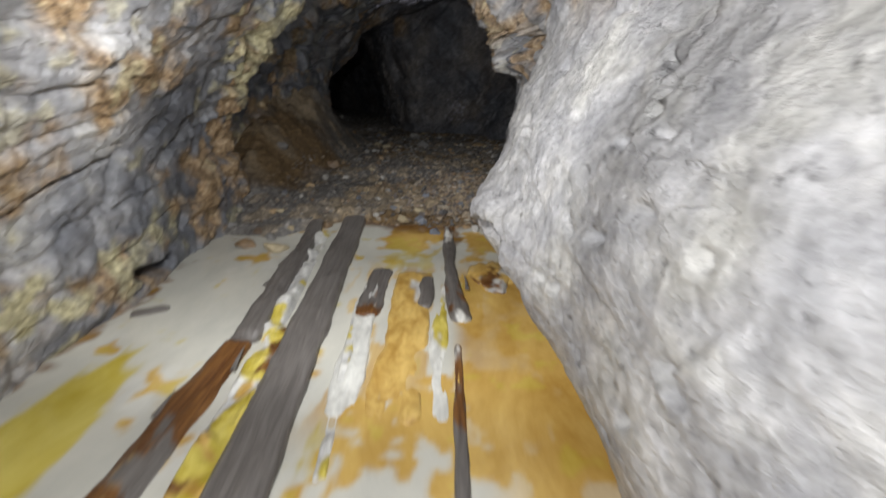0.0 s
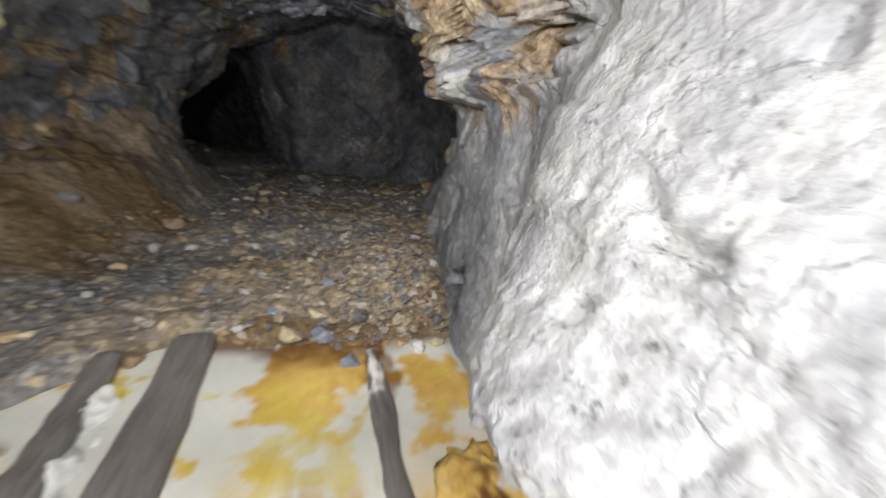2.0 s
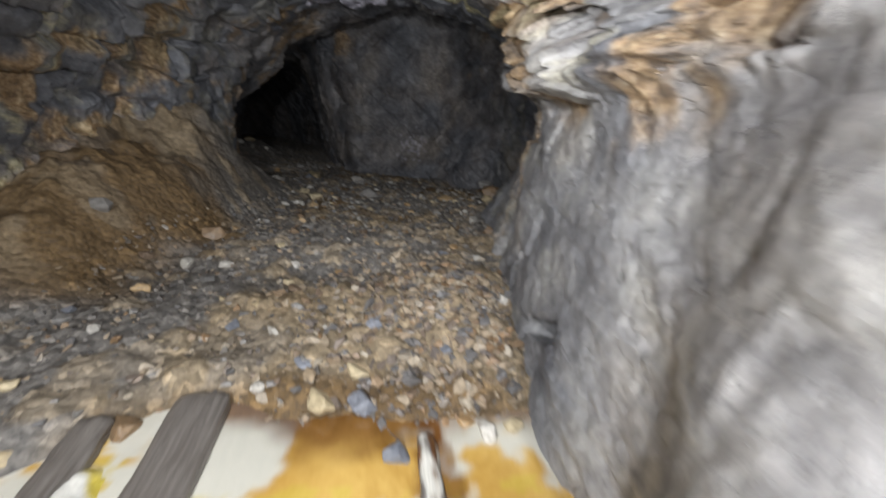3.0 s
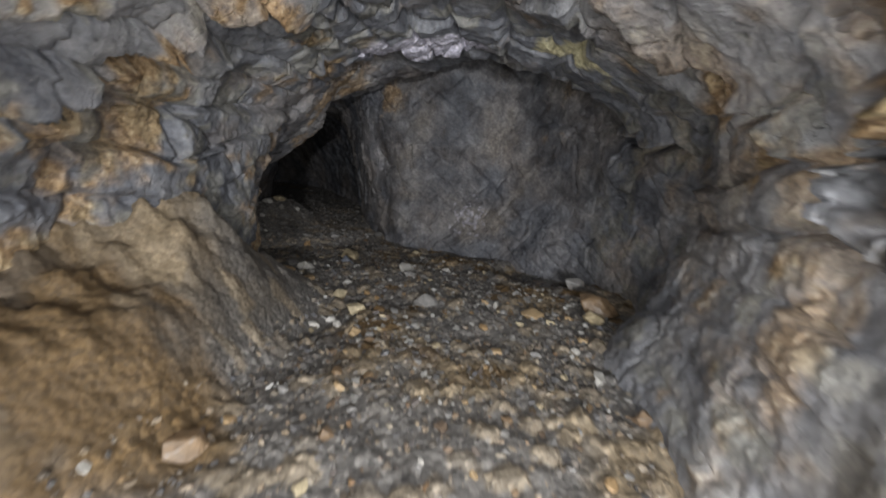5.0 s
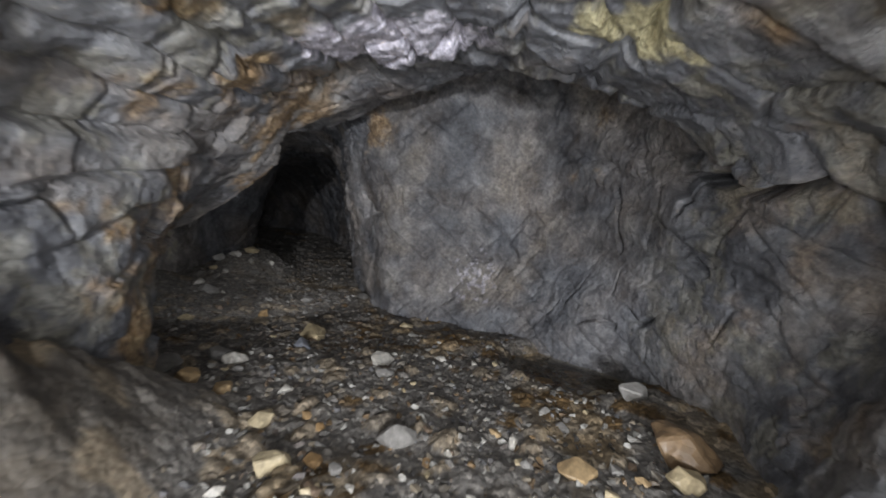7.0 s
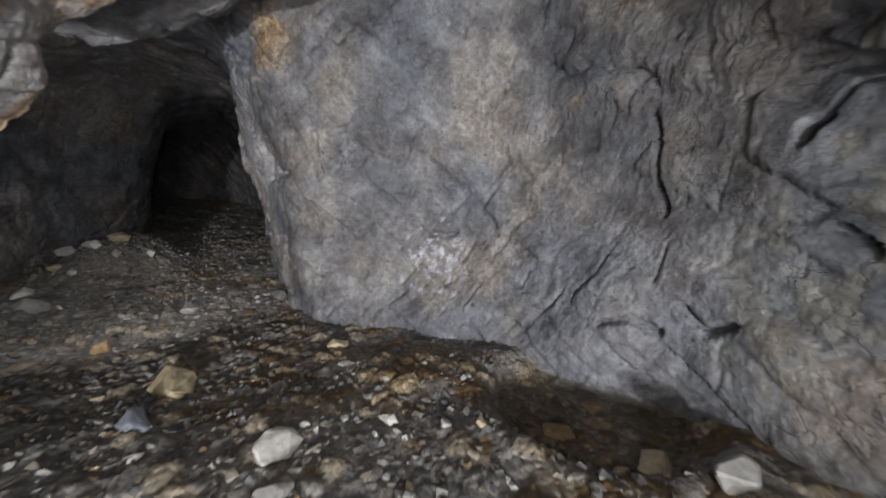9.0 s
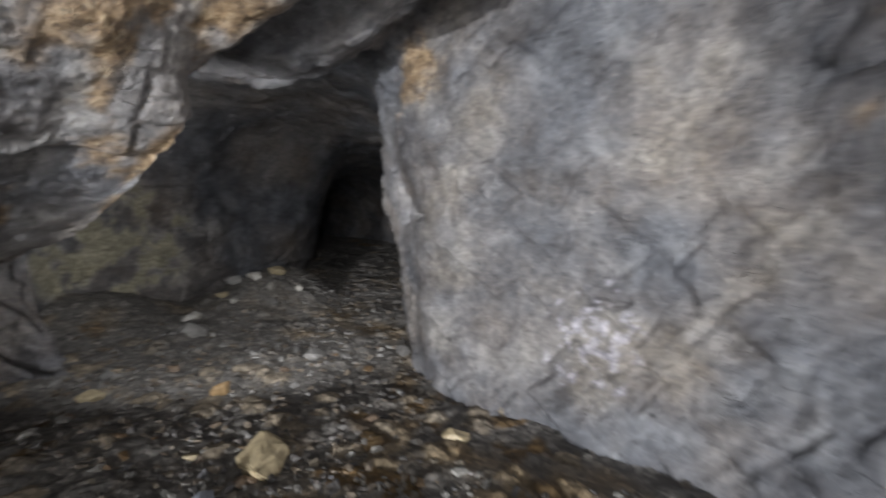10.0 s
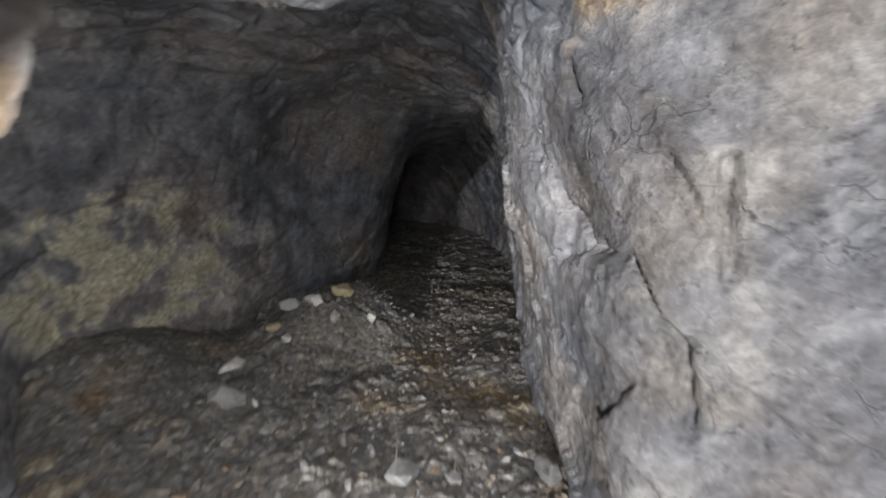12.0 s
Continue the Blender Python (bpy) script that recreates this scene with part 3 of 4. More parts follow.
def build_ground():
    x, y = np.meshgrid(np.linspace(-10.2, 3.0, 560), np.linspace(-4, 22.5, 1140), indexing="ij")
    p = np.stack([x.ravel(), y.ravel(), 0 * x.ravel()], 1)
    z = ground_height(p[:, 0], p[:, 1])
    key, off, gap = cells(p / np.array([0.06, 0.06, 1]), 17, (0,))
    key2, off2, gap2 = cells(p / np.array([0.15, 0.15, 1]), 19, (0,))
    bank = ease(heap(p[:, 0], p[:, 1]), 0.06, 0.3)
    stony = ease(p[:, 1], 3.2, 3.9) * (1 - 0.5 * bank)
    z += stony * (0.022 * key * ease(gap, 0, 0.5) + 0.045 * np.maximum(key2 - 0.55, 0) * 2 * ease(gap2, 0, 0.45))
    n = rough(p, 0.8, 4, 0.55, 64)
    tan = ease(blob(p, (0.2, 4.1, 0), (0.9, 1.2, 1)) + 0.25 * n, 0.05, 0.4) + 0.5 * ease(n, 0.0, 0.5) * (1 - ease(p[:, 1], 7, 10))
    tan += 0.6 * ease(key2, 0.8, 0.9) * (1 - ease(p[:, 1], 10.3, 11.2))
    rust = ease(blob(p, (-2.4, 5.6, 0), (1.3, 2.2, 1)) + 0.25 * n, 0.1, 0.5) + ease(key2 * 3.7 % 1 + 0.2 * n, 0.85, 0.95) * ease(p[:, 1], 6, 7) * (1 - ease(p[:, 1], 10.3, 11.2))
    rust += ease(blob(p, (-0.3, 3.6, 0), (1.2, 0.3, 1)), 0.1, 0.5)
    tan += bank * ease(p[:, 1], 6.2, 6.6) * ease(-p[:, 0] + 0.3 * n, 1.75, 2.1) * 0.3
    rust *= 1 - 0.75 * bank * ease(p[:, 1] + 0.5 * p[:, 0] + 0.5 * n, 5.0, 5.5)
    rust *= 1 - bank * (0.05 + 0.5 * ease(rough(p, 0.4, 4, 0.6, 66), -0.1, 0.4))
    mud = bank * (0.75 + 0.3 * n)
    m, nodes, links, bsdf = material("wet_gravel", 0.5)
    where = nodes.new("ShaderNodeTexCoord").outputs["Object"]
    fine = noise_node(nodes, links, where, 30, 8, 0.75)
    pebble = node(nodes, "ShaderNodeTexVoronoi", Scale=26.0)
    links.new(where, pebble.inputs["Vector"])
    speck = nodes.new("ShaderNodeSeparateColor")
    links.new(pebble.outputs["Color"], speck.inputs[0])
    dark = ramp(nodes, links, fine, (0.3, (0.06, 0.057, 0.055)), (0.6, (0.205, 0.19, 0.175)))
    light = ramp(nodes, links, fine, (0.3, (0.14, 0.1, 0.06)), (0.6, (0.34, 0.27, 0.18)))
    iron = ramp(nodes, links, fine, (0.3, (0.05, 0.03, 0.014)), (0.6, (0.17, 0.108, 0.048)))

    def mask(name):
        a = nodes.new("ShaderNodeAttribute")
        a.attribute_name = name
        return a.outputs["Fac"]

    silt = ramp(nodes, links, noise_node(nodes, links, where, 7, 8, 0.7), (0.3, (0.055, 0.047, 0.04)), (0.5, (0.1, 0.086, 0.07)), (0.7, (0.155, 0.125, 0.09)))
    colour = mix(nodes, links, mask("mud"), dark, silt)
    colour = mix(nodes, links, mask("tan"), colour, light)
    colour = mix(nodes, links, mask("rust"), colour, iron)
    dotted = maths(nodes, links, "SUBTRACT", 0.75, maths(nodes, links, "MULTIPLY", mask("mud"), 0.6), True)
    colour = mix(nodes, links, dotted, colour, ramp(nodes, links, speck.outputs[0], (0.0, 0.5), (0.6, 1.0), (0.85, 1.3), (1.0, 2.2)), "MULTIPLY")
    links.new(colour, bsdf.inputs["Base Color"])
    links.new(ramp(nodes, links, fine, (0.35, 0.48), (0.65, 0.8)), bsdf.inputs["Roughness"])
    bump(nodes, links, bsdf, maths(nodes, links, "SUBTRACT", fine, pebble.outputs["Distance"]), 0.7, 0.015)
    g = np.stack([x, y, z.reshape(x.shape)], -1)
    ob = sheet("ground", g, {"tan": tan.reshape(x.shape), "rust": rust.reshape(x.shape), "mud": mud.reshape(x.shape)}, m)
    tagged(ob, "wet dark gravel and mud floor of the mine", "ground", kind="structure")


build_ground()


def part(name, bm, mat, parent=None, label=""):
    me = bpy.data.meshes.new(name)
    bm.to_mesh(me)
    bm.free()
    me.materials.append(mat)
    ob = new(name, me)
    ob.parent = parent
    if label:
        ob["label"] = label
    return ob


# ---- milky water, ochre and crusts ----


def deposit_material(name, low, high, roughness, grain=(9, 9, 9), relief=0.006):
    """A base between two colours, covered by white crust, ochre, yellow and rust where the masks say so."""
    m, nodes, links, bsdf = material(name, roughness)
    where = nodes.new("ShaderNodeTexCoord").outputs["Object"]
    turn = nodes.new("ShaderNodeMapping")
    turn.inputs["Scale"].default_value = grain
    links.new(where, turn.inputs["Vector"])
    streak = noise_node(nodes, links, turn.outputs[0], 1.0, 8, 0.65, 0.4)
    fine = noise_node(nodes, links, where, 40, 6, 0.6)
    colour = ramp(nodes, links, streak, (0.35, low), (0.65, high))
    for key, a, b in (("white", (0.42, 0.41, 0.38), (0.7, 0.69, 0.64)), ("ochre", (0.36, 0.2, 0.04), (0.62, 0.42, 0.13)),
                      ("yellow", (0.38, 0.29, 0.02), (0.6, 0.5, 0.12)), ("rust", (0.07, 0.025, 0.008), (0.2, 0.09, 0.025))):
        n = nodes.new("ShaderNodeAttribute")
        n.attribute_name = key
        colour = mix(nodes, links, n.outputs["Fac"], colour, ramp(nodes, links, streak, (0.35, a), (0.65, b)))
    links.new(colour, bsdf.inputs["Base Color"])
    bump(nodes, links, bsdf, maths(nodes, links, "ADD", streak, maths(nodes, links, "MULTIPLY", fine, 0.4)), 0.6, relief)
    return m


MILK = deposit_material("milky_water", (0.46, 0.45, 0.40), (0.58, 0.56, 0.49), 0.12, (2, 1.2, 2), 0.0006)
CRUST = deposit_material("mineral_crust", (0.35, 0.34, 0.33), (0.62, 0.61, 0.58), 0.35, (14, 9, 14), 0.012)
WOOD = deposit_material("wet_wood", (0.095, 0.084, 0.077), (0.165, 0.15, 0.138), 0.38, (50, 3, 50), 0.004)
CLEAR, nodes, links, bsdf = material("brown_pool_water", 0.03)
bsdf.inputs["Base Color"].default_value = (0.62, 0.52, 0.36, 1)
bsdf.inputs["Transmission Weight"].default_value, bsdf.inputs["IOR"].default_value = 1.0, 1.33
WATER = 0.12


def build_water():
    x, y = np.meshgrid(np.linspace(-2.5, 1.0, 220), np.linspace(-3.9, 4.1, 420), indexing="ij")
    p = np.stack([x.ravel(), y.ravel(), 0 * x.ravel()], 1)
    n1, n2 = rough(p, 0.35, 4, 0.55, 81), rough(p * (1, 0.3, 1), 0.16, 4, 0.6, 85)
    n3 = rough(p, 0.13, 3, 0.6, 88)
    px, py = p[:, 0], p[:, 1]
    centre = ease(px, -0.72, -0.5)
    ochre = ease(blob(p, (-0.2, 3.2, 0), (0.55, 0.65, 1)) + 0.35 * n1 + 0.3 * n3, 0.2, 0.55)
    ochre += ease(px, 0.02, 0.15) * ease(py, 0.9, 1.4) * (1 - ease(py, 2.5, 2.9)) * (0.9 + 0.3 * n1)
    ochre += 0.8 * centre * ease(n2, 0.1, 0.45) * (1 - ease(py, 2.5, 2.9)) * ease(py, 1.0, 1.4)
    ochre += ease(px, 0.12, 0.3) * (1 - ease(py, 0.9, 1.4)) * 0.6
    ochre += ease(blob(p, (0.3, 3.1, 0), (0.35, 0.6, 1)) + 0.3 * n1 + 0.3 * n3, 0.15, 0.5)
    yellow = ease(blob(p, (-1.62, 1.15, 0), (0.28, 0.75, 1)) + 0.2 * n2, 0.2, 0.4)
    yellow += 0.5 * ease(blob(p, (-0.25, 2.95, 0), (0.35, 0.5, 1)) + 0.6 * n3, 0.5, 0.7)
    rust = ease(py + 0.1 * n1, 3.4, 3.62) * ease(px, -1.0, -0.8) * 0.85
    rust += 0.7 * ease(blob(p, (0.08, 3.3, 0), (0.14, 0.6, 1)) + 0.2 * n3, 0.3, 0.6)
    rust += 0.7 * ease(blob(p, (-1.95, 2.0, 0), (0.16, 1.6, 1)) + 0.3 * n3, 0.5, 0.8)
    shape = x.shape
    z = np.full(shape, WATER) + 0.0012 * lumps(p, 0.2, 89).reshape(shape)
    masks = {"ochre": ochre, "yellow": yellow, "rust": rust, "white": 0.5 * ease(n1, 0.1, 0.6) * (1 - centre)}
    ob = sheet("water", np.stack([x, y, z], -1), {k: v.reshape(shape) for k, v in masks.items()}, MILK)
    tagged(ob, "still milky white water stained with yellow ochre", "water", kind="structure")
    bm = bmesh.new()
    bmesh.ops.create_grid(bm, x_segments=8, y_segments=8, size=0.5, matrix=pose(1.45, 9.05, 0.105) @ Matrix.Diagonal((2.2, 2.2, 1, 1)))
    pool = part("water", bm, CLEAR)
    pool.visible_shadow = False
    tagged(pool, "clear brown pool of water under the rock wall", "water", kind="structure")


build_water()


def under(ob, parent):
    """Makes ob a part of parent and leaves it where it is."""
    bpy.context.view_layer.update()
    ob.parent, ob.matrix_parent_inverse = parent, parent.matrix_world.inverted()
    return ob


def strip(name, x0, x1, y0, y1, lift, salt, label, holes=0.0, tone=()):
    """A low crust: its edges and hollows dip under the water."""
    x, y = np.meshgrid(np.linspace(x0, x1, max(12, int((x1 - x0) / 0.008))), np.linspace(y0, y1, int((y1 - y0) / 0.014)), indexing="ij")
    u, v = (x - x0) / (x1 - x0), (y - y0) / (y1 - y0)
    x = x - 0.075 * (y - 1.8)  # runs beside the timbers
    p = np.stack([x.ravel(), y.ravel(), 0 * x.ravel()], 1)
    n, n2 = rough(p * (1, 0.6, 1), 0.16, 4, 0.6, salt), rough(p, 0.05, 3, 0.6, salt + 9)
    rim = ease(np.minimum(np.minimum(u, 1 - u) / 0.25, np.minimum(v, 1 - v) / 0.08), 0, 1).ravel()
    z = WATER - 0.03 + rim * (0.03 + lift * (0.6 + 0.5 * n - holes) + 0.006 * n2)
    masks = {"white": 0.8 * ease(n2, -0.3, 0.4), "yellow": 0 * n, "ochre": 0 * n, "rust": 0 * n}
    for key, low in tone:
        masks[key] = ease(rough(p, 0.2, 3, 0.6, salt + len(key)), low, low + 0.3)
    ob = sheet(name, np.stack([x, y, z.reshape(x.shape)], -1), {k: m.reshape(x.shape) for k, m in masks.items()}, CRUST)
    ob["label"] = label
    return ob


def timber(name, start, stop, width, thick, salt, label, category="timber", taper=1.0, worn=0.012, coat=(), sway=0.0, mat=None, round_edge=4.0, whole=True):
    """A long weathered piece of wood from start to stop, at whose height its middle lies."""
    a, b = Vector(start), Vector(stop)
    length = (b - a).length
    n_long, n_round = max(24, int(length / 0.03)), 40
    v, ang = np.meshgrid(np.linspace(0, 1, n_long), np.linspace(0, 2 * np.pi, n_round), indexing="ij")
    c, s = np.cos(ang), np.sin(ang)
    r = (np.abs(c) ** round_edge + np.abs(s) ** round_edge) ** (-1 / round_edge)
    size = 1 + (taper - 1) * v
    ends = np.sqrt(np.clip(np.minimum(v, 1 - v) * length / 0.04, 0, 1))
    x, z = 0.5 * width * r * c * size * (0.55 + 0.45 * ends), 0.5 * thick * r * s * size * (0.5 + 0.5 * ends)
    y = (v - 0.5) * length
    p = np.stack([x.ravel() + salt, y.ravel(), z.ravel()], 1)
    edge = worn * rough(p * (1, 0.35, 1), 0.12, 4, 0.6, salt) + 0.35 * worn * rough(p * (1, 0.08, 1), 0.022, 2, 0.6, salt + 5)
    x = x + c * edge.reshape(x.shape) + sway * np.sin(v * 5.0 + salt)
    z = z + s * edge.reshape(x.shape) * 0.8
    p = np.stack([x.ravel() + salt, y.ravel(), z.ravel()], 1)
    masks = {k: np.zeros(x.shape) for k in ("white", "ochre", "yellow", "rust")}
    for key, low in coat:
        masks[key] = ease(rough(p * (1, 0.45, 1), 0.2, 4, 0.6, salt + len(key)), low, low + 0.25).reshape(x.shape)
    g = np.stack([x, y, z], -1)
    shut = [np.repeat(end.mean(1, keepdims=True), n_round, 1) for end in (g[:1], g[-1:])]
    g = np.concatenate([shut[0], g, shut[1]], 0)
    masks = {k: np.concatenate([m[:1], m, m[-1:]], 0) for k, m in masks.items()}
    ob = sheet(name if whole else "beam", g, masks, mat or WOOD)
    ob.matrix_world = Matrix.Translation((a + b) / 2) @ (b - a).to_track_quat("Y", "Z").to_matrix().to_4x4()
    if whole:
        return tagged(ob, label, category, "floor timbers")
    base = new(name)
    base.location = (a.x, a.y, a.z - thick / 2)
    under(ob, base)
    return tagged(base, label, category, "floor timbers")


def splinters(parent, spots, salt):
    """Torn slivers along the edge of a timber: x, y, length and heading in degrees."""
    for k, (x, y, length, heading) in enumerate(spots):
        bm = bmesh.new()
        bmesh.ops.create_cone(bm, cap_ends=True, segments=7, radius1=0.014, radius2=0.002, depth=length)
        bmesh.ops.subdivide_edges(bm, edges=bm.edges[:], cuts=2)
        at = np.array([v.co[:] for v in bm.verts])
        for v, bend in zip(bm.verts, lumps(at + salt + k, 0.06, salt)):
            v.co.x += 0.006 * bend
            v.co.y *= 0.6
        ob = part("splinter", bm, WOOD)
        ob.matrix_world = pose(x, y, 0.15, 84, 0, heading)
        under(ob, parent)


def build_timbers():
    pole = timber("timber", (-1.03, 1.75, 0.115), (-1.2, 3.62, 0.14), 0.16, 0.12, 3, "dark rotten wooden pole lying in milky water", taper=0.8, worn=0.02, sway=0.012, round_edge=2.5, whole=False)
    splinters(pole, [(-1.13, 2.1, 0.2, 172), (-1.17, 2.45, 0.16, 165), (-1.2, 2.75, 0.14, 176), (-1.02, 2.3, 0.15, 184), (-1.1, 1.85, 0.18, 170)], 31)
    rusty = timber("timber", (-1.13, 0.2, 0.09), (-1.08, 1.78, 0.1), 0.17, 0.1, 5, "wet rust-brown plank beside yellow ochre", coat=(("rust", -0.7), ("ochre", 0.45)), worn=0.015, whole=False)
    splinters(rusty, [(-1.0, 1.6, 0.16, 186), (-1.17, 1.3, 0.14, 176)], 33)
    plank = timber("timber", (-0.6, -0.6, 0.105), (-0.86, 3.75, 0.14), 0.235, 0.11, 7, "long smooth dark grey wooden plank in milky water", taper=0.86, worn=0.01, whole=False)
    for crust in (strip("mineral_crust", -1.06, -0.86, 1.7, 3.5, 0.05, 101, "broken white mineral crust", 0.15, (("yellow", 0.45),)),
                  strip("mineral_crust", -1.02, -0.8, 0.2, 2.0, 0.05, 131, "ochre and white mineral crust", 0.1, (("yellow", 0.0), ("ochre", -0.05), ("rust", 0.3))),
                  strip("mineral_crust", -0.53, -0.46, 0.9, 2.3, 0.02, 151, "thin cream mineral crust", 0.0, (("yellow", 0.4),))):
        under(crust, plank)
    split = timber("timber", (0.1, 1.95, 0.1), (0.03, 3.5, 0.12), 0.12, 0.11, 9, "weathered split wooden pole in yellow water", taper=0.75, worn=0.016, coat=(("rust", 0.7), ("white", 0.45)), sway=0.014, round_edge=2.5, whole=False)
    splinters(split, [(0.05, 2.2, 0.2, 178), (0.15, 2.4, 0.18, 184), (0.06, 2.7, 0.16, 177)], 35)
    timber("board", (-0.44, 1.25, 0.1), (-0.47, 2.42, 0.105), 0.12, 0.05, 11, "submerged board under thick white crust", "board", coat=(("white", -0.9), ("rust", 0.55)), worn=0.02, mat=CRUST)
    timber("board", (-0.46, 2.0, 0.105), (-0.44, 2.66, 0.11), 0.17, 0.07, 13, "broken board stained rust brown in white water", "board", coat=(("rust", 0.3), ("ochre", 0.55), ("white", 0.3)), worn=0.02, round_edge=3)
    timber("board", (-0.22, 1.2, 0.095), (-0.2, 2.6, 0.105), 0.24, 0.06, 15, "broad submerged board coated in orange ochre", "board", coat=(("ochre", -0.8), ("white", 0.45)), worn=0.018, mat=CRUST)
    timber("board", (-0.12, 2.1, 0.115), (-0.12, 2.52, 0.118), 0.09, 0.05, 17, "short grey board end breaking through ochre", "board", worn=0.012)
    timber("board", (-0.02, 1.2, 0.098), (-0.01, 2.4, 0.105), 0.09, 0.05, 19, "narrow board under pale cream crust", "board", coat=(("white", -0.7), ("yellow", 0.4)), worn=0.015, mat=CRUST)
    timber("board", (0.06, 0.75, 0.1), (0.08, 1.75, 0.105), 0.05, 0.05, 21, "thin rust-edged lath with white crust", "board", coat=(("white", -0.1), ("rust", 0.3)), worn=0.01)
    timber("board", (-1.84, 2.02, 0.12), (-1.66, 2.1, 0.125), 0.06, 0.05, 23, "short dark stick against the wall foot", "stick", worn=0.01)


build_timbers()


def flowstone():
    bm = bmesh.new()
    bmesh.ops.create_icosphere(bm, subdivisions=5, radius=1)
    co = np.array([v.co[:] for v in bm.verts])
    d = 1 + 0.28 * rough(co + 5, 0.7, 4, 0.55, 91) + 0.05 * rough(co, 0.15, 2, 0.5, 95)
    for v, k in zip(bm.verts, d):
        v.co = v.co * k
        v.co.x, v.co.y, v.co.z = v.co.x * 0.16, v.co.y * 0.26, v.co.z * 0.045
    for f in bm.faces:
        f.smooth = True
    ob = part("flowstone", bm, CRUST)
    ob.location = (0.36, 2.58, 0.105)
    me = ob.data
    p = co * 0.2
    for key, low in (("white", 0.25), ("ochre", -0.6), ("yellow", 9.0), ("rust", 0.1)):
        me.attributes.new(key, "FLOAT", "POINT").data.foreach_set("value", ease(rough(p, 0.15, 3, 0.6, len(key)), low, low + 0.4).astype(np.float32))
    tagged(ob, "glistening wet orange and white flowstone under the rock", "flowstone")


flowstone()

# ---- stones ----


def stone_shape(seed, corners):
    """An angular stone of radius about 1, as places and triangles: the hull round some random corners."""
    rng = np.random.default_rng(seed)
    spots = rng.normal(size=(corners, 3))
    spots /= np.linalg.norm(spots, axis=1, keepdims=True)
    spots *= rng.uniform(0.75, 1.1, (corners, 1)) * np.array([1.0, rng.uniform(0.55, 0.95), rng.uniform(0.4, 0.7)])
    bm = bmesh.new()
    for spot in spots:
        bm.verts.new(spot)
    bmesh.ops.convex_hull(bm, input=bm.verts)
    bmesh.ops.delete(bm, geom=[v for v in bm.verts if not v.link_faces], context="VERTS")
    bm.verts.index_update()
    co = np.array([v.co[:] for v in bm.verts])
    tri = np.array([[v.index for v in f.verts] for f in bm.faces])
    bm.free()
    return co, tri


def stone_material(name, island, *colours):
    m, nodes, links, bsdf = material(name, 0.5)
    where = nodes.new("ShaderNodeTexCoord").outputs["Object"]
    if island:
        pick = nodes.new("ShaderNodeNewGeometry").outputs["Random Per Island"]
    else:
        pick = nodes.new("ShaderNodeObjectInfo").outputs["Random"]
    fine = noise_node(nodes, links, where, 45 if island else 3.5, 6, 0.65)
    base = ramp(nodes, links, pick, *((k / len(colours), c) for k, c in enumerate(colours)))
    colour = mix(nodes, links, 0.8, base, ramp(nodes, links, fine, (0.3, 0.55), (0.5, 1.0), (0.7, 1.4)), "MULTIPLY")
    links.new(colour, bsdf.inputs["Base Color"])
    links.new(ramp(nodes, links, fine, (0.35, 0.3), (0.65, 0.7)), bsdf.inputs["Roughness"])
    bump(nodes, links, bsdf, fine, 0.5, 0.006)
    return m


GREY = [(0.07, 0.066, 0.065), (0.13, 0.12, 0.115), (0.2, 0.19, 0.18), (0.1, 0.085, 0.07), (0.16, 0.13, 0.1)]
TAN = [(0.26, 0.2, 0.135), (0.33, 0.27, 0.2), (0.2, 0.145, 0.095), (0.14, 0.12, 0.11), (0.38, 0.33, 0.26), (0.24, 0.15, 0.08), (0.13, 0.125, 0.125)]
MIXED = [(0.08, 0.075, 0.07), (0.13, 0.12, 0.11), (0.2, 0.17, 0.13), (0.06, 0.055, 0.05), (0.17, 0.11, 0.055), (0.12, 0.12, 0.13), (0.07, 0.065, 0.06), (0.3, 0.29, 0.27)]
STONE = {
    "pale": stone_material("pale_stone", False, (0.33, 0.31, 0.275), (0.44, 0.42, 0.385)),
    "ochre": stone_material("ochre_stone", False, (0.3, 0.19, 0.09), (0.38, 0.27, 0.15)),
    "yellow": stone_material("yellow_stone", False, (0.36, 0.29, 0.18), (0.42, 0.35, 0.23)),
    "blue": stone_material("blue_grey_stone", False, (0.12, 0.13, 0.155), (0.18, 0.19, 0.22)),
    "grey": stone_material("grey_stone", False, (0.13, 0.125, 0.12), (0.22, 0.21, 0.2)),
    "brown": stone_material("brown_stone", False, (0.2, 0.13, 0.07), (0.14, 0.1, 0.07)),
}
WORDS = {"pale": "off-white", "ochre": "rusty orange", "yellow": "yellowish", "blue": "blue-grey", "grey": "grey", "brown": "brown"}


def stone_mesh(seed, mat):
    """A broken stone with worn edges and an uneven skin."""
    co, tri = stone_shape(seed, 16)
    bm = bmesh.new()
    spots = [bm.verts.new(c) for c in co]
    for t in tri:
        bm.faces.new([spots[k] for k in t])
    bmesh.ops.bevel(bm, geom=bm.edges[:], offset=0.05, segments=1, affect="EDGES")
    bmesh.ops.subdivide_edges(bm, edges=[e for e in bm.edges if e.calc_length() > 0.3], cuts=2, use_grid_fill=True)
    bmesh.ops.triangulate(bm, faces=bm.faces[:])
    at = np.array([v.co[:] for v in bm.verts])
    for v, k in zip(bm.verts, 1 + 0.07 * rough(at + seed, 0.45, 3, 0.6, seed)):
        v.co *= k
    me = bpy.data.meshes.new("stone")
    bm.to_mesh(me)
    bm.free()
    me.materials.append(mat)
    me.shade_flat()
    return me


SHAPES = {key: [stone_mesh(10 * n + k, mat) for k in range(5)] for n, (key, mat) in enumerate(STONE.items())}


def floor_at(x, y):
    return float(ground_height(np.array([x]), np.array([y]))[0])


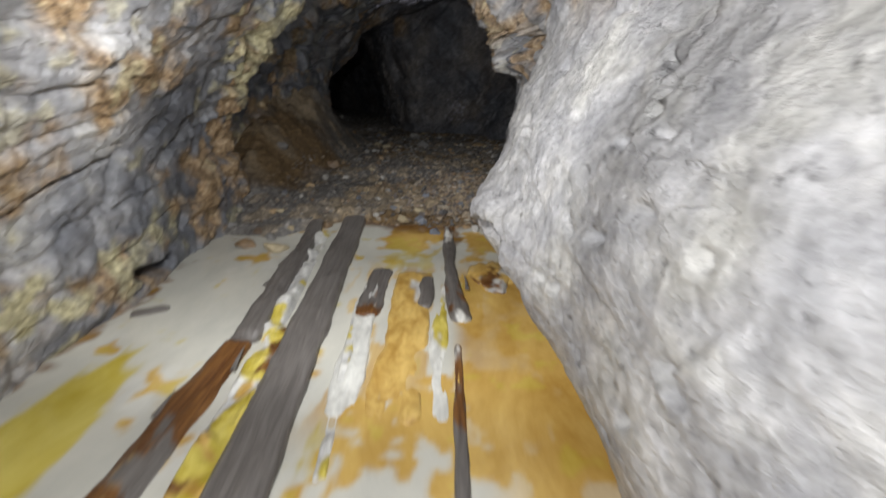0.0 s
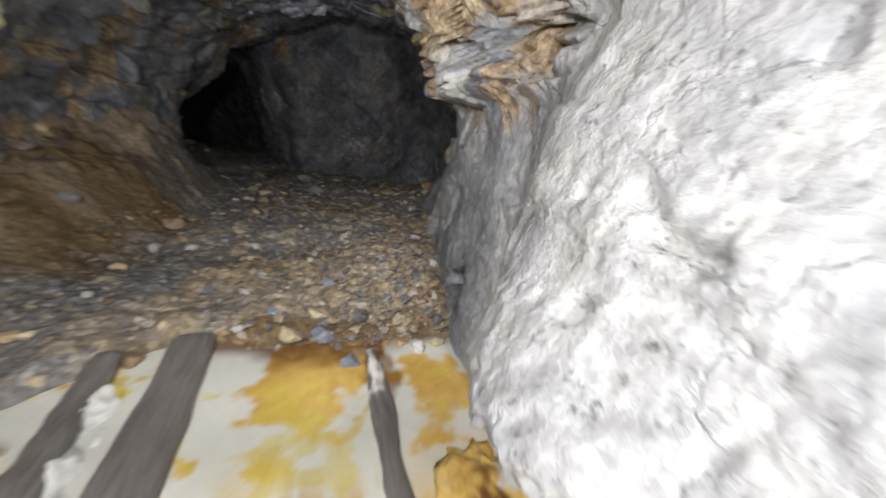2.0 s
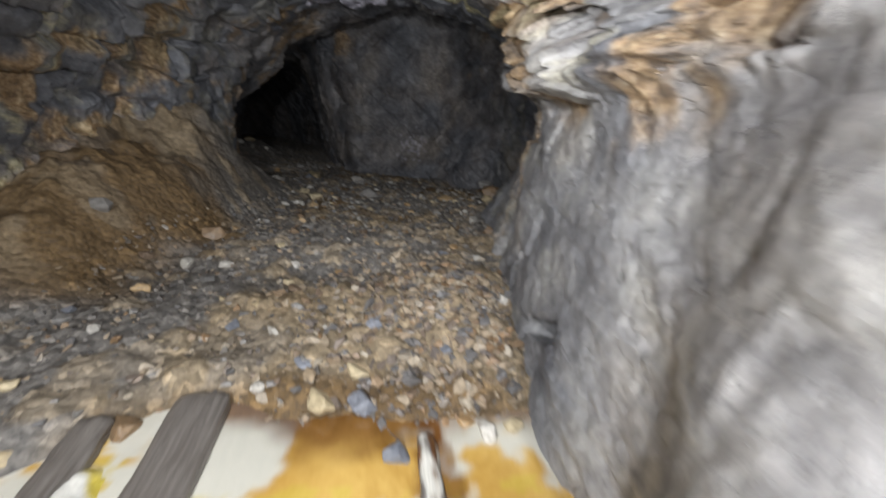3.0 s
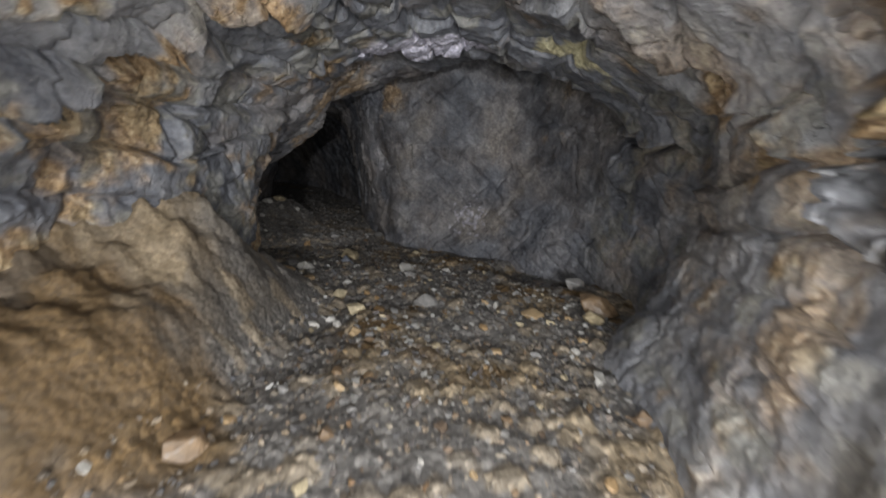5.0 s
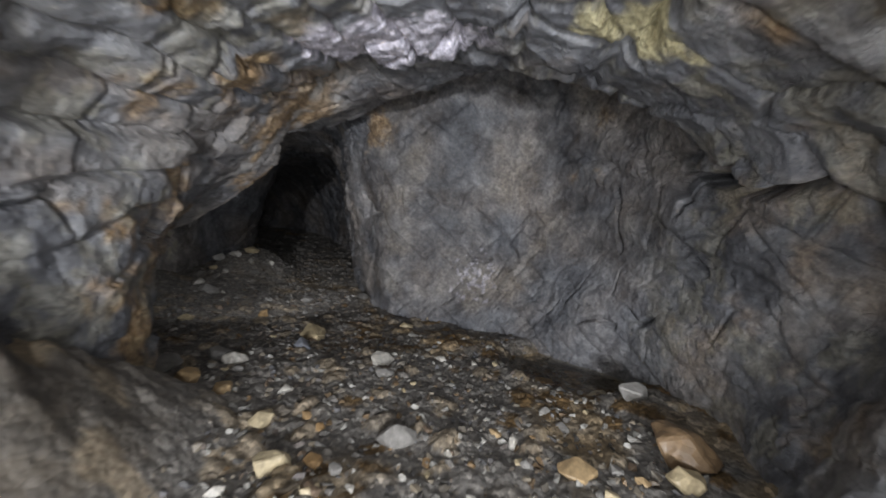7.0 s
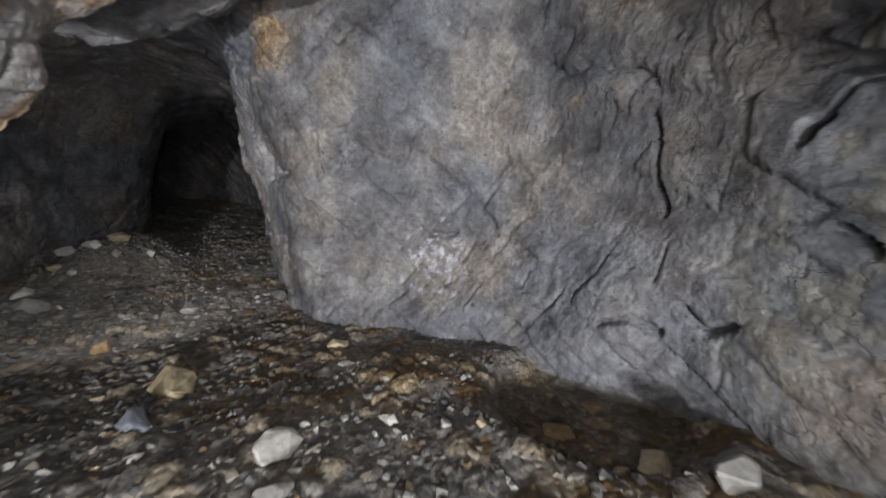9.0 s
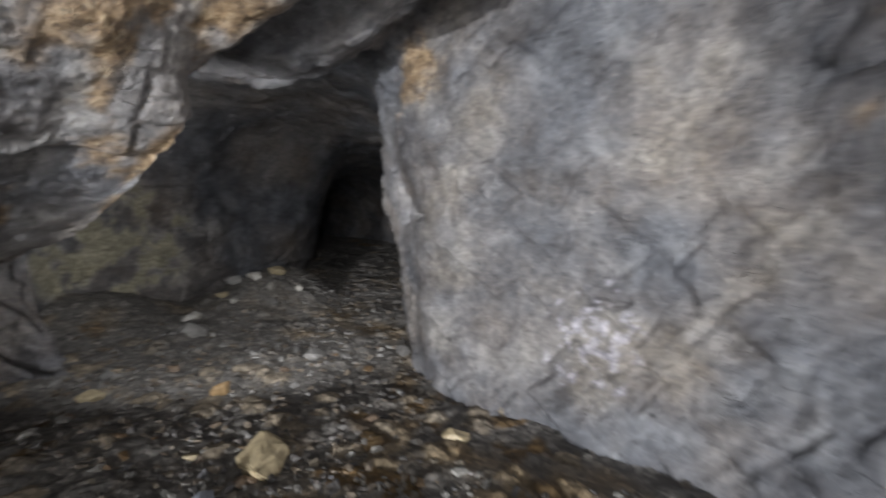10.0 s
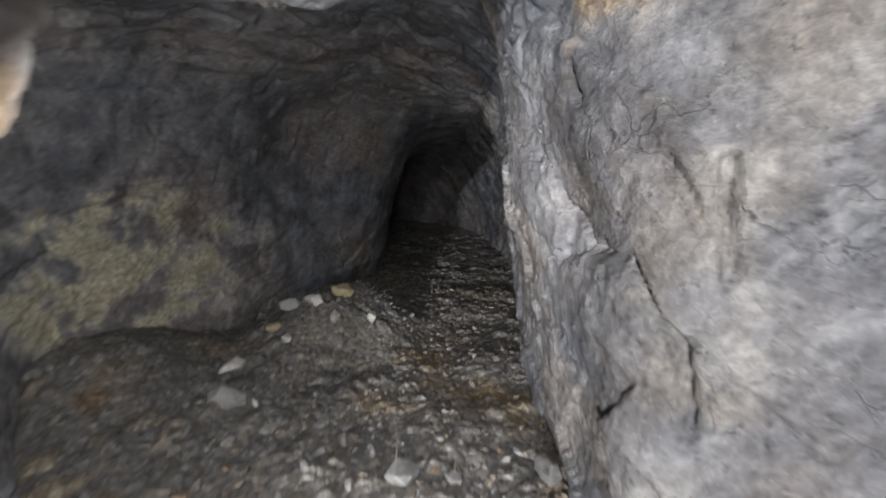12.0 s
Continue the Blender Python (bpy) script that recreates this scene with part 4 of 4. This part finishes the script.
def stone(x, y, radius, key, turn, label, lift=0.3, floor=None):
    ob = new("stone", SHAPES[key][int(turn * 7.3) % 5])
    z = floor_at(x, y) if floor is None else floor
    ob.matrix_world = pose(x, y, z + lift * radius, 12 * math.sin(turn), 12 * math.cos(turn), turn * 57) @ Matrix.Diagonal((radius, radius, radius, 1))
    return tagged(ob, label, "stone", "loose stones on the mine floor")


def build_stones():
    rng = random.Random(7)
    large = "large %s stone half sunk in wet gravel"
    small = "%s angular stone lying on wet gravel"
    for x, y, r, key in [(-1.43, 9.6, 0.19, "yellow"), (-0.6, 8.88, 0.15, "pale"), (1.29, 8.7, 0.15, "yellow"), (1.45, 8.45, 0.21, "grey"), (0.94, 9.12, 0.13, "ochre"),
                         (-1.4, 9.18, 0.12, "blue"), (-0.46, 10.15, 0.1, "yellow"), (1.29, 9.33, 0.13, "brown"), (-0.88, 9.94, 0.06, "pale"), (-0.07, 9.1, 0.065, "pale"),
                         (-0.54, 8.6, 0.1, "grey"), (-1.82, 8.74, 0.12, "pale"), (-1.85, 8.15, 0.14, "ochre"), (-1.63, 8.15, 0.1, "ochre"), (-1.25, 8.33, 0.075, "pale"),
                         (0.35, 7.8, 0.085, "pale"), (-1.04, 7.48, 0.12, "yellow"), (-0.81, 7.52, 0.08, "ochre"), (-0.37, 7.78, 0.14, "grey"), (1.37, 7.72, 0.25, "brown"),
                         (0.64, 7.5, 0.13, "ochre"), (1.25, 7.45, 0.13, "yellow"), (-2.25, 8.5, 0.16, "grey"), (-2.0, 8.85, 0.13, "grey"), (0.82, 6.4, 0.085, "pale"),
                         (-0.98, 6.99, 0.075, "ochre"), (-1.15, 7.2, 0.07, "pale"), (-1.25, 7.9, 0.11, "yellow"), (-1.48, 5.02, 0.08, "pale"), (-1.21, 4.97, 0.06, "pale")]:
        stone(x, y, r, key, rng.uniform(0, 6), (large if r > 0.1 else small) % WORDS[key])
    for x, y, r, key in [(-0.66, 3.75, 0.055, "pale"), (-0.24, 3.81, 0.085, "yellow"), (-0.2, 3.66, 0.085, "blue"), (0.79, 6.33, 0.06, "pale"), (0.47, 4.6, 0.06, "blue"),
                         (0.9, 5.95, 0.1, "brown"), (-1.53, 5.6, 0.13, "brown"), (-2.0, 5.08, 0.11, "grey"), (-0.38, 3.66, 0.09, "yellow"), (-3.38, 11.18, 0.15, "grey"),
                         (-3.2, 11.24, 0.05, "pale"), (-1.19, 11.3, 0.13, "grey"), (-2.19, 10.2, 0.1, "ochre"), (-2.9, 9.85, 0.1, "yellow"), (-4.05, 13.9, 0.17, "pale"),
                         (-3.4, 12.6, 0.16, "yellow"), (-3.55, 12.35, 0.12, "pale"), (-3.25, 12.25, 0.09, "pale"), (-3.75, 12.0, 0.11, "yellow"), (-3.0, 12.5, 0.1, "pale"), (-3.5, 11.9, 0.08, "pale"), (-3.8, 12.3, 0.13, "grey"), (-3.1, 12.1, 0.1, "grey"), (-3.7, 11.5, 0.12, "pale"), (-1.9, 11.0, 0.12, "grey")]:
        stone(x, y, r, key, rng.uniform(0, 6), (large if r > 0.1 else small) % WORDS[key])
    shore = "%s stone at the edge of milky water"
    for x, y, r, key in [(-1.36, 3.02, 0.14, "yellow"), (-1.62, 3.1, 0.11, "brown"), (-1.36, 3.5, 0.11, "yellow"), (-1.65, 3.42, 0.1, "brown"), (-1.95, 3.5, 0.12, "grey"),
                         (-1.5, 3.28, 0.09, "grey"), (0.3, 3.5, 0.07, "pale"), (0.42, 3.52, 0.06, "yellow"), (0.22, 3.56, 0.05, "ochre"), (-0.07, 3.42, 0.07, "blue"), (-1.1, 3.6, 0.08, "brown")]:
        stone(x, y, r, key, rng.uniform(0, 6), shore % WORDS[key], 0.1, WATER)
    for _ in range(230):
        y = rng.uniform(3.75, 11.5)
        x = rng.uniform(float(np.interp(y, [4.5, 6, 7, 8, 8.6], [-2, -1.6, -1.4, -1.4, -2])), 0.75 + 0.1 * (y - 4)) if y < 9.4 else rng.uniform(-3.6, -0.9)
        keys = ["yellow", "brown", "pale", "grey", "ochre", "blue"] if y < 5.5 else ["grey", "brown", "grey", "ochre", "pale", "yellow"] if y < 9.6 else ["grey", "grey", "grey", "brown"]
        key = rng.choice(keys)
        stone(x, y, rng.uniform(0.028, 0.062), key, rng.uniform(0, 6), small % WORDS[key], 0.35)


build_stones()


def gravel(name, count, spread, colours, seed, label, smallest, largest):
    """Countless small stones in one mesh."""
    rng = np.random.default_rng(seed)
    kinds = [stone_shape(900 + k, 11) for k in range(24)]
    x, y = spread(rng, count)
    z = ground_height(x, y)
    size = smallest + (largest - smallest) * rng.random(count) ** 2.5
    spin, tip = rng.random(count) * 6.283, rng.normal(0, 0.35, (count, 2))
    co, tri, first = [], [], 0
    for k in range(count):
        shape, faces = kinds[k % 24]
        placed = (shape * size[k]) @ np.array(Euler((tip[k, 0], tip[k, 1], spin[k])).to_matrix()).T
        co.append(placed + (x[k], y[k], z[k] + 0.3 * size[k] + 0.004))
        tri.append(faces + first)
        first += len(shape)
    co, tri = np.concatenate(co), np.concatenate(tri)
    me = bpy.data.meshes.new(name)
    me.vertices.add(len(co))
    me.vertices.foreach_set("co", co.reshape(-1).astype(np.float32))
    me.loops.add(tri.size)
    me.loops.foreach_set("vertex_index", tri.reshape(-1).astype(np.int32))
    me.polygons.add(len(tri))
    me.polygons.foreach_set("loop_start", np.arange(0, tri.size, 3, dtype=np.int32))
    me.update(calc_edges=True)
    me.shade_flat()
    me.materials.append(stone_material(name, True, *colours))
    tagged(new(name, me), label, "gravel", kind="stuff")


def pile(rng, n):
    return rng.normal(0.2, 0.34, n), rng.normal(4.2, 0.38, n).clip(3.5, 5.4)


def way(rng, n):
    y = 3.55 + 3.4 * rng.random(n)
    left = np.interp(y, [3.6, 4.6, 6.0, 7.0], [-2.05, -1.95, -1.65, -1.5])
    return left + (0.85 - left) * rng.random(n), y


def chamber(rng, n):
    y = 6.0 + 3.9 * rng.random(n) ** 0.9
    left = np.interp(y, [6.0, 7.0, 8.0, 8.5], [-1.6, -1.45, -1.5, -2.15])
    return left + (1.45 - left) * rng.random(n), y


def passage(rng, n):
    y = 9.3 + 6.0 * rng.random(n) ** 1.2
    return -2.2 + (rng.random(n) - 0.5) * (3.6 - 0.2 * (y - 9.3)) - 0.18 * (y - 9.3), y


gravel("tan_gravel", 2200, pile, TAN, 1, "heap of tan and rusty broken stones", 0.01, 0.055)
gravel("mixed_gravel", 4200, way, [tuple(0.88 * c for c in t) for t in TAN] + GREY, 2, "wet brown and grey gravel on the floor", 0.007, 0.035)
gravel("dark_gravel", 4200, chamber, MIXED, 3, "dark wet gravel with pale and rusty pieces", 0.009, 0.045)
gravel("grey_gravel", 5200, passage, GREY, 4, "dark grey wet rubble on the passage floor", 0.009, 0.045)
